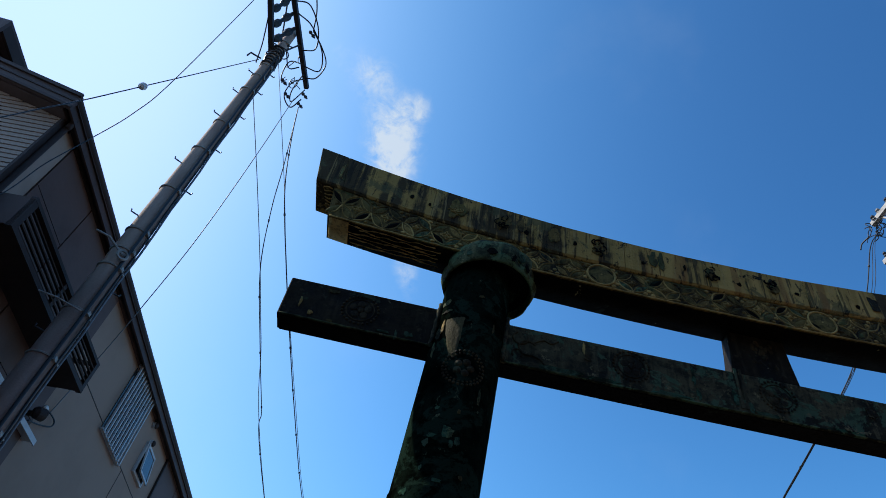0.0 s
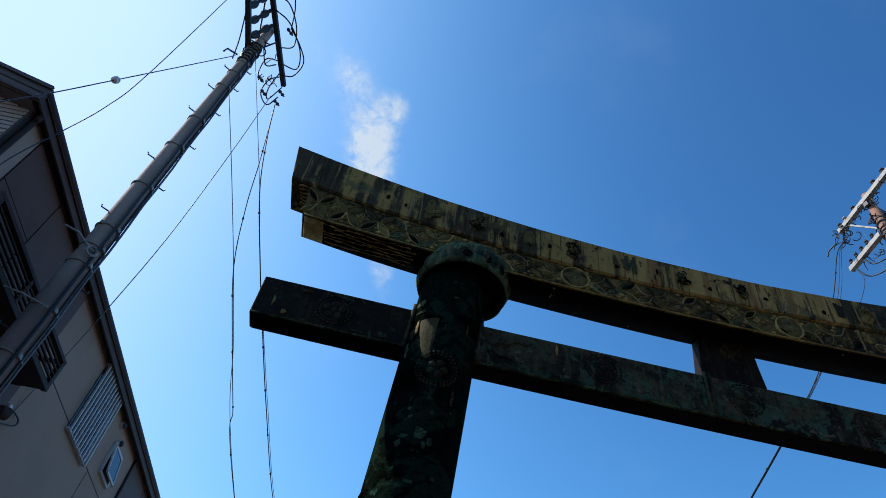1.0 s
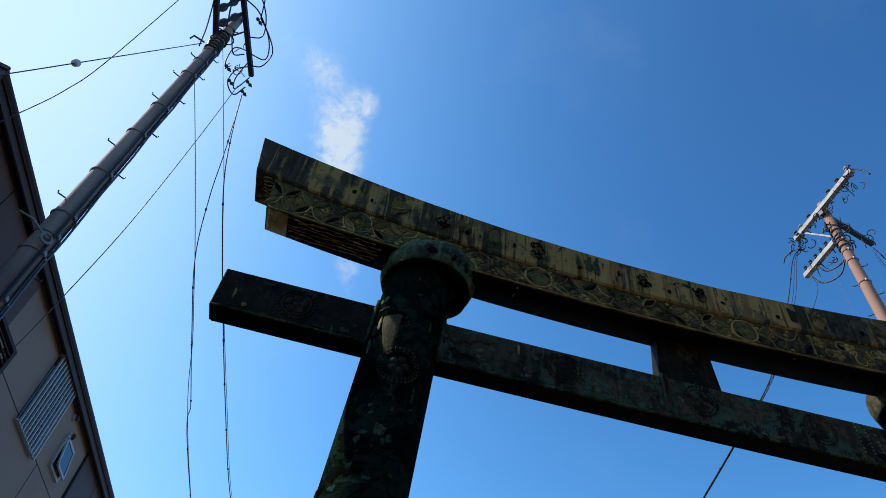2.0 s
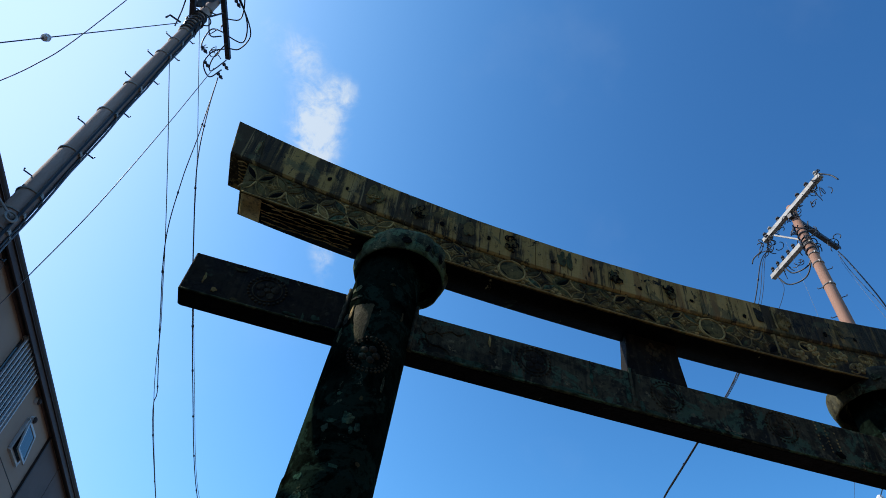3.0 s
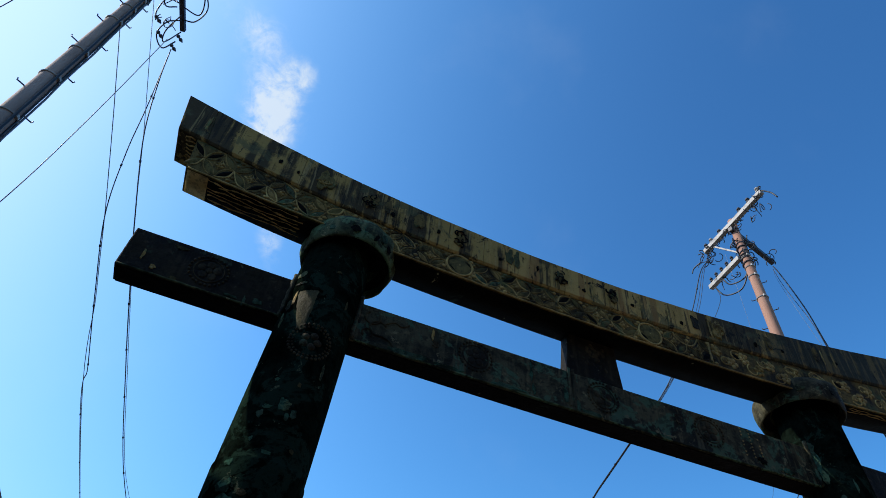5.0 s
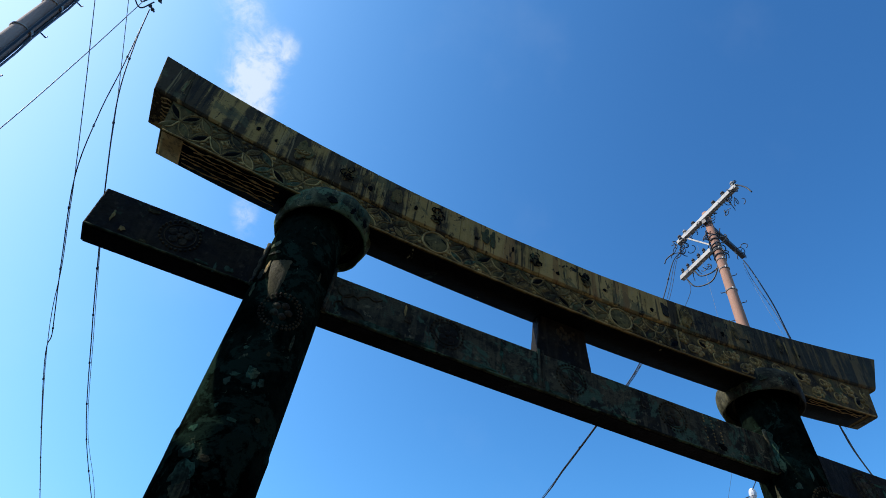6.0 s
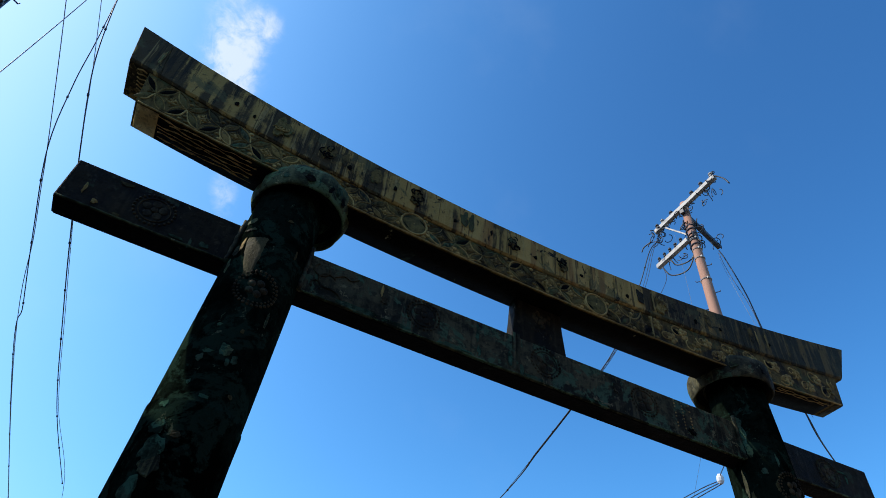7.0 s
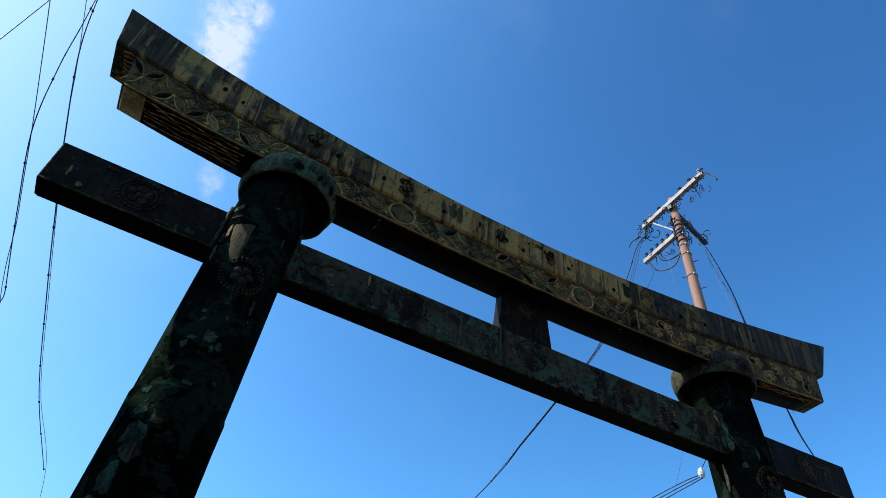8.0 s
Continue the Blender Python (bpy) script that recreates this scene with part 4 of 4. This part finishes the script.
loose_loops(left, (0, 0, 11.2), (0.10, 0.10, 0.45), 16, 0.13, 0.014)
loose_loops(left, (0.12, 0.55, 11.6), (0.08, 0.3, 0.2), 8, 0.10, 0.010)
loose_loops(right, (0, 0, 11.95), (0.12, 0.12, 0.36), 26, 0.15, 0.015)
loose_loops(right, (-0.08, -0.72, 12.52), (0.06, 0.24, 0.2), 14, 0.11, 0.011)
loose_loops(right, (-0.10, 0.78, 12.55), (0.08, 0.2, 0.16), 15, 0.11, 0.013)
loose_loops(right, (-0.10, 0.45, 11.62), (0.03, 0.30, 0.06), 6, 0.12, 0.011)
loose_loops(right, (0.5, 0.15, 12.35), (0.5, 0.12, 0.16), 12, 0.10, 0.013)
loose_loops(right, (-0.10, -0.45, 12.62), (0.05, 0.35, 0.08), 12, 0.08, 0.012)
loose_loops(right, (-0.10, 0.35, 12.62), (0.05, 0.35, 0.08), 10, 0.08, 0.012)
loose_loops(right, (-0.12, -0.93, 12.80), (0.05, 0.06, 0.08), 7, 0.07, 0.016)
loose_loops(right, (-0.12, 0.72, 12.72), (0.06, 0.10, 0.09), 8, 0.08, 0.016)
for pts in (((-0.11, 0.85, 11.72), (-0.06, 0.70, 11.38), (0.02, 0.35, 11.28), (0.04, 0.08, 11.55)),
            ((-0.11, 0.6, 11.72), (-0.06, 0.5, 11.5), (0.02, 0.2, 11.45), (0.05, 0.05, 11.7)),
            ((-0.12, 0.98, 12.60), (-0.18, 1.15, 12.55), (-0.22, 1.2, 12.42)),
            ((-0.12, -0.97, 12.75), (-0.05, -1.1, 12.55), (-0.02, -1.16, 12.35))):
    bm = bmesh.new()
    add_tube(bm, glide(pts, 6), 0.014, 6)
    part("jumper_wire", bm, BLACK_RUBBER, right, smooth=True)
for k in range(6):
    z = 11.62 + 0.11 * k
    bm = bmesh.new()
    add_ring(bm, (0.01 * math.sin(k * 3), 0.01, z), shaft_radius(z, 12.95) + 0.012, 0.016, (0.3 * math.sin(k * 1.7), 0.2, 1), 22, 6)
    part("pole_band", bm, DARK_STEEL, right)

# ---- overhead wires ----
def wire(name, label, points, r, mat, knots=0, steps=10):
    line = glide(points, steps)
    ob = tagged(new(name), label, "cable", "overhead wires")
    bm = bmesh.new()
    add_tube(bm, line, r, 6)
    part("strand", bm, mat, ob, smooth=True)
    if knots:
        gone, last = 0.0, 0.0
        for a, b in zip(line, line[1:]):
            gone += (b - a).length
            if gone - last > knots and gone > 1.0:
                last = gone
                bm = bmesh.new()
                add_tube(bm, [b, b + (b - a).normalized() * 0.03], r * 1.9, 6)
                part("clip", bm, BLACK_RUBBER, ob)
    return ob


WIRE = "thin dark overhead wire against the sky"
wire("overhead_wire", WIRE, [(-6.56, -0.25, 4.6), (-6.52, 0.027, 5.75), (-6.5, 0.096, 6.339), (-6.42, 0.187, 6.988), (-6.3, 0.212, 7.576), (-6.2, 0.184, 8.365), (-6.1, 0.1, 11.2)], 0.0055, BLACK_RUBBER)
stay = wire("stay_wire", "taut grey wire with a round white insulator", [(-6.60, -1.10, 4.6), (-6.439, -0.643, 5.938), (-6.39, -0.511, 6.335), (-6.333, -0.336, 6.832), (-6.301, 0.031, 7.84), (-6.09, 1.03, 10.74)], 0.0065, BLACK_RUBBER)
bm = bmesh.new()
d = Vector((0.05, 0.35, 0.95)).normalized()
c = Vector((-6.301, 0.031, 7.84))
add_tube(bm, [c - d * 0.05, c - d * 0.036, c - d * 0.012, c, c + d * 0.012, c + d * 0.036, c + d * 0.05], [0.012, 0.036, 0.042, 0.026, 0.042, 0.034, 0.012], 12)
part("ball_insulator", bm, WHITE_CERAMIC, stay, "round white insulator")
wire("service_wire", "thin service wire running along the street", [(-5.90, 1.15, 9.96), (-5.61, 1.44, 9.22), (-5.44, 1.86, 8.78), (-5.28, 2.96, 8.32), (-5.22, 4.19, 8.06), (-5.31, 9.12, 8.0), (-5.2, 30, 9.0)], 0.006, GREY_CABLE)
wire("service_cable", "dark service cable with clips along the street", [(-5.57, 1.91, 11.05), (-5.38, 2.11, 9.74), (-5.35, 2.45, 9.05), (-5.26, 2.91, 8.28), (-5.23, 4.19, 8.04), (-5.21, 5.76, 7.89), (-5.31, 9.12, 7.98), (-5.2, 30, 8.95)], 0.008, BLACK_RUBBER, 1.1)
wire("service_cable", "dark service cable with clips along the street", [(-5.57, 1.91, 11.05), (-5.41, 1.98, 10.17), (-5.19, 2.19, 9.18), (-4.84, 2.74, 8.16), (-4.74, 3.81, 7.96), (-4.70, 5.77, 8.03), (-4.54, 8.85, 8.01), (-4.13, 11.6, 7.84)], 0.009, BLACK_RUBBER, 1.1)
wire("service_wire", "thin service wire running along the street", [(-5.88, 1.16, 11.02), (-5.54, 1.47, 10.1), (-5.21, 2.23, 9.23), (-4.86, 2.79, 8.21), (-4.73, 4.0, 7.99), (-4.68, 5.77, 8.05), (-4.52, 8.85, 8.03), (-4.10, 11.6, 7.86), (-3.9, 14.0, 7.0)], 0.005, GREY_CABLE)
wire("drop_wire", "thin drop wire from the pole to the house", [(-5.59, 1.67, 10.89), (-5.56, 1.58, 9.02), (-5.74, 1.82, 7.53), (-6.15, 2.39, 6.79), (-6.50, 2.85, 6.25), (-6.66, 2.92, 5.40)], 0.006, GREY_CABLE)
FEED = "dark feeder cable leaving the pole crossarm"
wire("feeder_cable", FEED, [(5.18, 2.93, 12.45), (4.86, 2.95, 11.95), (4.55, 3.15, 10.9), (3.95, 3.45, 9.3), (3.42, 4.12, 8.28), (3.52, 5.35, 8.08), (3.80, 7.14, 8.0), (4.6, 14.0, 8.0)], 0.010, BLACK_RUBBER, 1.0)
for k in (1, 2):
    o = 0.05 * k
    wire("feeder_cable", FEED, [(5.18, 2.93 + o, 12.45), (4.86 + o, 2.95 + o * 0.3, 11.95), (4.58 + o, 3.15, 10.9), (3.96 + o * 0.4, 3.46, 9.3), (3.43 + 0.01 * k, 4.12, 8.29), (3.53 + 0.01 * k, 5.35, 8.09), (3.81, 7.14, 8.01), (4.61, 14.0, 8.01)], 0.005, BLACK_RUBBER)
wire("feeder_cable", FEED, [(5.2, 3.0, 11.7), (4.95, 2.8, 11.0), (4.6, 3.1, 10.2), (4.0, 3.5, 9.3), (3.46, 4.13, 8.32), (3.55, 5.35, 8.11), (3.82, 7.14, 8.02)], 0.005, BLACK_RUBBER)
wire("feeder_cable", "thick dark cable hanging down from the pole", [(6.45, 2.52, 12.45), (6.15, 2.22, 11.7), (6.0, 1.95, 10.5), (6.2, 2.0, 9.7), (6.5, 2.0, 8.25), (7.75, 2.60, 8.0), (13.0, 5.0, 8.2)], 0.012, BLACK_RUBBER)
wire("feeder_cable", "thick dark cable hanging down from the pole", [(6.45, 2.55, 12.4), (6.2, 2.3, 11.5), (6.15, 2.05, 10.3), (6.3, 2.05, 9.4), (6.7, 2.1, 8.25), (8.0, 2.72, 8.05), (13.2, 5.1, 8.3)], 0.006, BLACK_RUBBER)
wire("thin_wire", "thin pale wire below the pole crossarm", [(5.18, 2.5, 12.2), (5.2, 2.55, 10.3), (5.3, 2.8, 8.5), (6.0, 4.5, 7.0)], 0.0026, GREY_CABLE)
wire("thin_wire", "thin pale wire below the pole crossarm", [(6.4, 2.5, 12.3), (5.75, 2.05, 11.2), (5.75, 1.8, 9.5), (6.2, 1.7, 7.8)], 0.0026, GREY_CABLE)
# far strain insulator with its wires
far = tagged(new("strain_insulator"), "small white strain insulator on far wires", "insulator")
bm = bmesh.new()
add_ball(bm, (6.69, 4.16, 8.0), 0.07, (1, 1, 1.5), 10)
part("body", bm, WHITE_CERAMIC, far)
for k in range(3):
    bm = bmesh.new()
    add_tube(bm, glide([(6.69, 4.16, 7.98 - 0.04 * k), (6.62, 5.06, 7.98 - 0.07 * k), (6.5, 9.0, 7.9 - 0.1 * k)]), 0.009, 6)
    part("line_wire", bm, BLACK_RUBBER, far)

bm = bmesh.new()
add_tube(bm, glide([(6.69, 4.16, 8.05), (6.1, 3.3, 8.0), (5.40, 2.26, 8.25)]), 0.008, 6)
part("line_wire", bm, BLACK_RUBBER, far)

# ---- the house ----
HOUSE = Matrix(((0.9995, 0.0313, 0, -6.6), (-0.0313, 0.9995, 0, -0.07), (0, 0, 1, 0), (0, 0, 0, 1)))
house = tagged(new("house"), "beige and dark brown house with a dark low-pitched roof", "house")
house.matrix_world = HOUSE
PITCH = 0.36


def hbox(name, lo, hi, mat, label="", parent=None):
    bm = bmesh.new()
    add_box(bm, lo, hi)
    return part(name, bm, mat, parent or house, label)


bm = bmesh.new()
wall_side = hbox("side_wall", (-0.35, 0.34, 0), (-0.15, 14.0, 7.17), BEIGE_WALL)
bm = bmesh.new()
add_sweep(bm, [[(-0.17, y, 0), (-0.17, y, 7.16), (-4.5, y, 7.16 + 4.33 * PITCH), (-8.8, y, 7.16), (-8.8, y, 0)] for y in (0.16, 0.34)])
part("gable_wall", bm, BEIGE_WALL, house)
hbox("back_wall", (-8.8, 0.34, 0), (-8.6, 14.0, 7.17), BEIGE_WALL)
hbox("far_wall", (-8.6, 13.8, 0), (-0.35, 14.0, 7.17), BEIGE_WALL)
# roof: two slabs, barge boards and gutter
for sgn, x0 in ((1, 0.0), (-1, -9.0)):
    bm = bmesh.new()
    add_sweep(bm, [[(x0, y, 7.12), (x0, y, 7.22), (-4.5, y, 7.22 + 4.5 * PITCH), (-4.5, y, 7.12 + 4.5 * PITCH)] for y in (-0.02, 14.3)])
    part("roof_slab", bm, ROOF_DARK, house)
bm = bmesh.new()
add_sweep(bm, [[(x, -0.035, 7.0 - x * PITCH), (x, -0.035, 7.235 - x * PITCH), (x, 0.0, 7.235 - x * PITCH), (x, 0.0, 7.0 - x * PITCH)] for x in (0.0, -4.5)])
part("barge_board", bm, ROOF_DARK, house)
for lo, hi, out in ((7.195, 7.245, -0.060), (7.105, 7.125, -0.046), (6.995, 7.03, -0.052)):
    bm = bmesh.new()
    add_sweep(bm, [[(x, out, lo - x * PITCH), (x, out, hi - x * PITCH), (x, -0.034, hi - x * PITCH), (x, -0.034, lo - x * PITCH)] for x in (0.012, -4.5)])
    part("barge_moulding", bm, BLACK_METAL, house)
bm = bmesh.new()
add_sweep(bm, [[(x, 0.012, 6.985 - x * PITCH), (x, 0.012, 7.05 - x * PITCH), (x, 0.15, 7.05 - x * PITCH), (x, 0.15, 6.985 - x * PITCH)] for x in (-0.10, -4.5)])
part("verge_soffit", bm, ROOF_DARK, house)
bm = bmesh.new()
sec = [(0.05 * math.cos(a), 0.05 * math.sin(a)) for a in (math.pi + math.pi * k / 8 for k in range(9))] + [(0.044, 0.0), (-0.044, 0.0)]
add_sweep(bm, [[(-0.03 + p, y, 7.17 + q) for p, q in sec] for y in (-0.03, 14.3)])
part("gutter", bm, BLACK_METAL, house)
hbox("soffit_board", (-0.16, 0.0, 7.095), (-0.04, 14.2, 7.115), ROOF_DARK)
hbox("fascia", (-0.05, -0.01, 7.03), (-0.025, 14.25, 7.15), ROOF_DARK)
# taller rear roof
rear = tagged(new("rear_roof"), "dark ribbed upper roof behind the gable", "roof")
rear.matrix_world = Matrix.Translation((-0.10, 0.04, -0.06)) @ HOUSE
bm = bmesh.new()
add_box(bm, (-6.5, 0.02, 8.50), (-1.58, 9.0, 8.56))
part("underside", bm, ROOF_DARK, rear)
bm = bmesh.new()
add_box(bm, (-6.5, -0.02, 8.42), (-1.54, 0.02, 8.62))
part("end_board", bm, ROOF_DARK, rear)
bm = bmesh.new()
add_box(bm, (-1.58, 0.02, 8.46), (-1.54, 9.0, 8.62))
part("edge_board", bm, BLACK_METAL, rear)
bm = bmesh.new()
add_sweep(bm, [[(-1.54, y, 8.62), (-1.54, y, 8.66), (-4.5, y, 9.2), (-6.5, y, 8.9), (-6.5, y, 8.62)] for y in (-0.02, 9.0)])
part("roof_slab", bm, ROOF_DARK, rear)
for x in (-1.72, -1.86, -2.0, -2.14, -2.28):
    bm = bmesh.new()
    add_box(bm, (x - 0.02, 0.02, 8.47), (x + 0.02, 9.0, 8.50))
    part("rib", bm, BLACK_METAL, rear)
for x in (-1.70, -3.5):
    bm = bmesh.new()
    add_box(bm, (x - 0.08, 0.1, 7.5), (x, 8.9, 8.50))
    part("wall", bm, ROOF_DARK, rear)
# corner trim, downpipe and wall panels on the long side
hbox("corner_post", (-0.15, 0.13, 3.0), (-0.12, 0.24, 7.05), BLACK_METAL)
bm = bmesh.new()
add_tube(bm, glide([(-0.05, 0.18, 7.10), (-0.07, 0.20, 6.98), (-0.10, 0.22, 6.85), (-0.10, 0.22, 3.0)]), 0.03, 10)
part("downpipe", bm, BLACK_METAL, house, smooth=True)
hbox("pale_strip", (-0.15, 0.26, 3.0), (-0.138, 0.50, 7.04), SIDING)
for a, b in ((0.51, 1.305), (1.325, 2.04), (2.06, 2.77)):
    for z0, z1 in ((3.0, 5.2), (5.21, 6.41), (6.42, 7.03)) if a < 1.0 else ((3.0, 5.2), (5.21, 7.03)):
        ob = hbox("wall_panel", (-0.15, a, z0), (-0.125, b, z1), BROWN_PANEL, "dark brown wall panel")
hbox("panel_rail", (-0.15, 0.51, 7.03), (-0.11, 2.77, 7.085), BLACK_METAL)
for a, b in ((6.64, 7.55), (7.57, 8.5), (8.52, 9.6)):
    hbox("wall_panel", (-0.15, a, 3.0), (-0.125, b, 7.05), BROWN_PANEL, "dark brown wall panel")
hbox("panel_edge", (-0.15, 6.60, 3.0), (-0.11, 6.64, 7.06), BLACK_METAL)
hbox("wall_joint", (-0.15, 2.78, 6.095), (-0.146, 6.60, 6.107), BLACK_METAL, "thin dark wall joint")
hbox("wall_joint", (-0.15, 5.30, 3.0), (-0.146, 5.312, 6.095), BLACK_METAL, "thin dark wall joint")
hbox("top_trim", (-0.15, 2.78, 7.05), (-0.12, 6.60, 7.085), BROWN_PANEL)

# louvred window box on brackets
box = tagged(new("balcony_box"), "black aluminium louvred box fixed to the wall", "balcony")
box.matrix_world = HOUSE
for nm, lo, hi in (("floor_plate", (-0.15, 0.25, 5.56), (0.25, 2.60, 5.585)), ("end_plate", (-0.15, 0.235, 5.56), (0.25, 0.265, 5.93)), ("end_plate", (-0.15, 2.58, 5.56), (-0.02, 2.61, 5.93)),
                   ("top_rail", (0.20, 0.235, 5.905), (0.26, 2.61, 5.945)), ("bottom_rail", (0.20, 0.235, 5.55), (0.262, 2.61, 5.60)), ("post", (0.205, 2.55, 5.6), (0.258, 2.61, 5.91)),
                   ("post", (0.205, 0.235, 5.6), (0.258, 0.31, 5.91)), ("post", (0.21, 1.28, 5.6), (0.25, 1.33, 5.91)), ("end_rail", (-0.15, 2.57, 5.90), (0.22, 2.61, 5.94))):
    bm = bmesh.new()
    add_box(bm, lo, hi)
    part(nm, bm, BROWN_PANEL if nm == "end_plate" else BLACK_METAL, box)
for k in range(5):
    bm = bmesh.new()
    z = 5.625 + 0.058 * k
    m = Matrix.Translation((0.23, 0, z)) @ pose(0, 0, 0, 0, 28, 0)
    add_box(bm, (-0.028, 0.27, -0.006), (0.028, 2.58, 0.006), m)
    part("slat", bm, BLACK_METAL, box)

# barred window
grille = tagged(new("window_grille"), "white aluminium bars over a narrow window", "window grille")
grille.matrix_world = HOUSE
bm = bmesh.new()
add_box(bm, (-0.148, 4.14, 6.06), (-0.140, 4.99, 7.02))
part("pane", bm, GLASS, grille)
for z in (6.02, 7.05):
    bm = bmesh.new()
    add_box(bm, (-0.13, 4.10, z - 0.012), (-0.09, 5.03, z + 0.012))
    part("rail", bm, WHITE_METAL, grille)
for k in range(10):
    y = 4.13 + 0.096 * k
    bm = bmesh.new()
    add_box(bm, (-0.090, y - 0.012, 6.00), (-0.066, y + 0.012, 7.08))
    bar = part("bar", bm, WHITE_METAL, grille)
    for z in (6.005, 7.075):
        bm = bmesh.new()
        add_ball(bm, (-0.078, y, z), 0.018, (1, 1, 1), 6)
        part("cap", bm, WHITE_METAL, bar)

# small top-hung window standing open
small = tagged(new("awning_window"), "small white-framed window tilted open", "window")
small.matrix_world = HOUSE
for lo, hi in (((-0.15, 5.60, 6.28), (-0.11, 5.64, 6.74)), ((-0.15, 6.06, 6.28), (-0.11, 6.10, 6.74)), ((-0.15, 5.60, 6.26), (-0.11, 6.10, 6.30)), ((-0.15, 5.60, 6.72), (-0.11, 6.10, 6.76))):
    bm = bmesh.new()
    add_box(bm, lo, hi)
    part("frame", bm, WHITE_METAL, small)
# black sheet paints the darkness behind the open sash
bm = bmesh.new()
add_box(bm, (-0.149, 5.63, 6.29), (-0.14, 6.07, 6.73))
part("dark_backing", bm, BLACK_METAL, small)
tilt = Matrix.Translation((-0.11, 0, 6.73)) @ pose(0, 0, 0, 0, -9, 0)
bm = bmesh.new()
for lo, hi in (((-0.012, 5.63, -0.44), (0.012, 5.665, 0.0)), ((-0.012, 6.035, -0.44), (0.012, 6.07, 0.0)), ((-0.012, 5.63, -0.44), (0.012, 6.07, -0.405)), ((-0.012, 5.63, -0.03), (0.012, 6.07, 0.0))):
    add_box(bm, lo, hi, tilt)
sash = part("sash", bm, WHITE_METAL, small)
bm = bmesh.new()
add_box(bm, (-0.004, 5.66, -0.41), (0.004, 6.04, -0.03), tilt)
part("pane", bm, GLASS, sash)

# round wall vents
for y, z in ((5.50, 6.98), (5.72, 6.80)):
    vent = tagged(new("wall_vent"), "small round white hooded vent on the wall", "vent", "round vents")
    vent.matrix_world = HOUSE
    bm = bmesh.new()
    add_tube(bm, [(-0.15, y, z), (-0.10, y, z)], [0.055, 0.05], 16)
    part("collar", bm, WHITE_METAL, vent)
    bm = bmesh.new()
    add_ball(bm, (-0.10, y, z), 0.05, (0.8, 1, 1), 12)
    part("hood", bm, BLACK_METAL, vent)

# wall lamp with its cable, and a canopy under it
lamp = tagged(new("wall_lamp"), "black round floodlight with a looped cable", "lamp")
lamp.matrix_world = HOUSE
bm = bmesh.new()
add_tube(bm, [(-0.15, 2.58, 5.20), (-0.02, 2.58, 5.20)], 0.03, 10)
part("bracket", bm, BLACK_METAL, lamp)
bm = bmesh.new()
add_tube(bm, [(-0.03, 2.54, 5.20), (-0.01, 2.56, 5.21), (0.02, 2.64, 5.235), (0.03, 2.66, 5.24)], [0.045, 0.066, 0.07, 0.04], 16)
part("head", bm, BLACK_METAL, lamp)
bm = bmesh.new()
add_tube(bm, glide([(-0.10, 2.66, 5.16), (-0.10, 2.88, 5.25), (-0.10, 3.08, 5.36), (-0.11, 3.10, 5.44), (-0.12, 2.98, 5.45), (-0.13, 2.86, 5.43)]), 0.009, 6)
part("cable", bm, BLACK_RUBBER, lamp)
bm = bmesh.new()
add_ball(bm, (-0.13, 2.85, 5.43), 0.04, (0.7, 1, 1), 10)
part("junction_box", bm, WHITE_CERAMIC, lamp)
canopy = tagged(new("window_canopy"), "narrow white canopy over a lower window", "canopy")
canopy.matrix_world = HOUSE
bm = bmesh.new()
add_box(bm, (-0.15, 1.2, 5.03), (-0.03, 2.86, 5.06))
part("board", bm, WHITE_METAL, canopy)
bm = bmesh.new()
add_box(bm, (-0.03, 1.18, 5.01), (-0.015, 2.88, 5.07))
part("front_edge", bm, WHITE_METAL, canopy)
low = tagged(new("lower_window"), "dark lower window under the white canopy", "window")
low.matrix_world = HOUSE
bm = bmesh.new()
add_box(bm, (-0.15, 1.3, 3.6), (-0.13, 2.5, 4.9))
part("pane", bm, GLASS, low)
bm = bmesh.new()
for lo, hi in (((-0.15, 1.25, 3.55), (-0.11, 1.31, 4.95)), ((-0.15, 2.49, 3.55), (-0.11, 2.55, 4.95)), ((-0.15, 1.25, 4.89), (-0.11, 2.55, 4.95)), ((-0.15, 1.25, 3.55), (-0.11, 2.55, 3.61))):
    add_box(bm, lo, hi)
part("frame", bm, BLACK_METAL, low)

# gable siding, board by board
for k in range(44):
    z = 5.0 + 0.065 * k
    x0 = -0.15 if z < 7.02 else -0.15 - (z - 7.02) / PITCH
    if x0 < -3.8:
        break
    bm = bmesh.new()
    add_sweep(bm, [[(x, 0.16, z + 0.006), (x, 0.146, z + 0.004), (x, 0.153, z + 0.064), (x, 0.16, z + 0.064)] for x in (x0, -3.9)])
    part("siding_board", bm, SIDING, house)
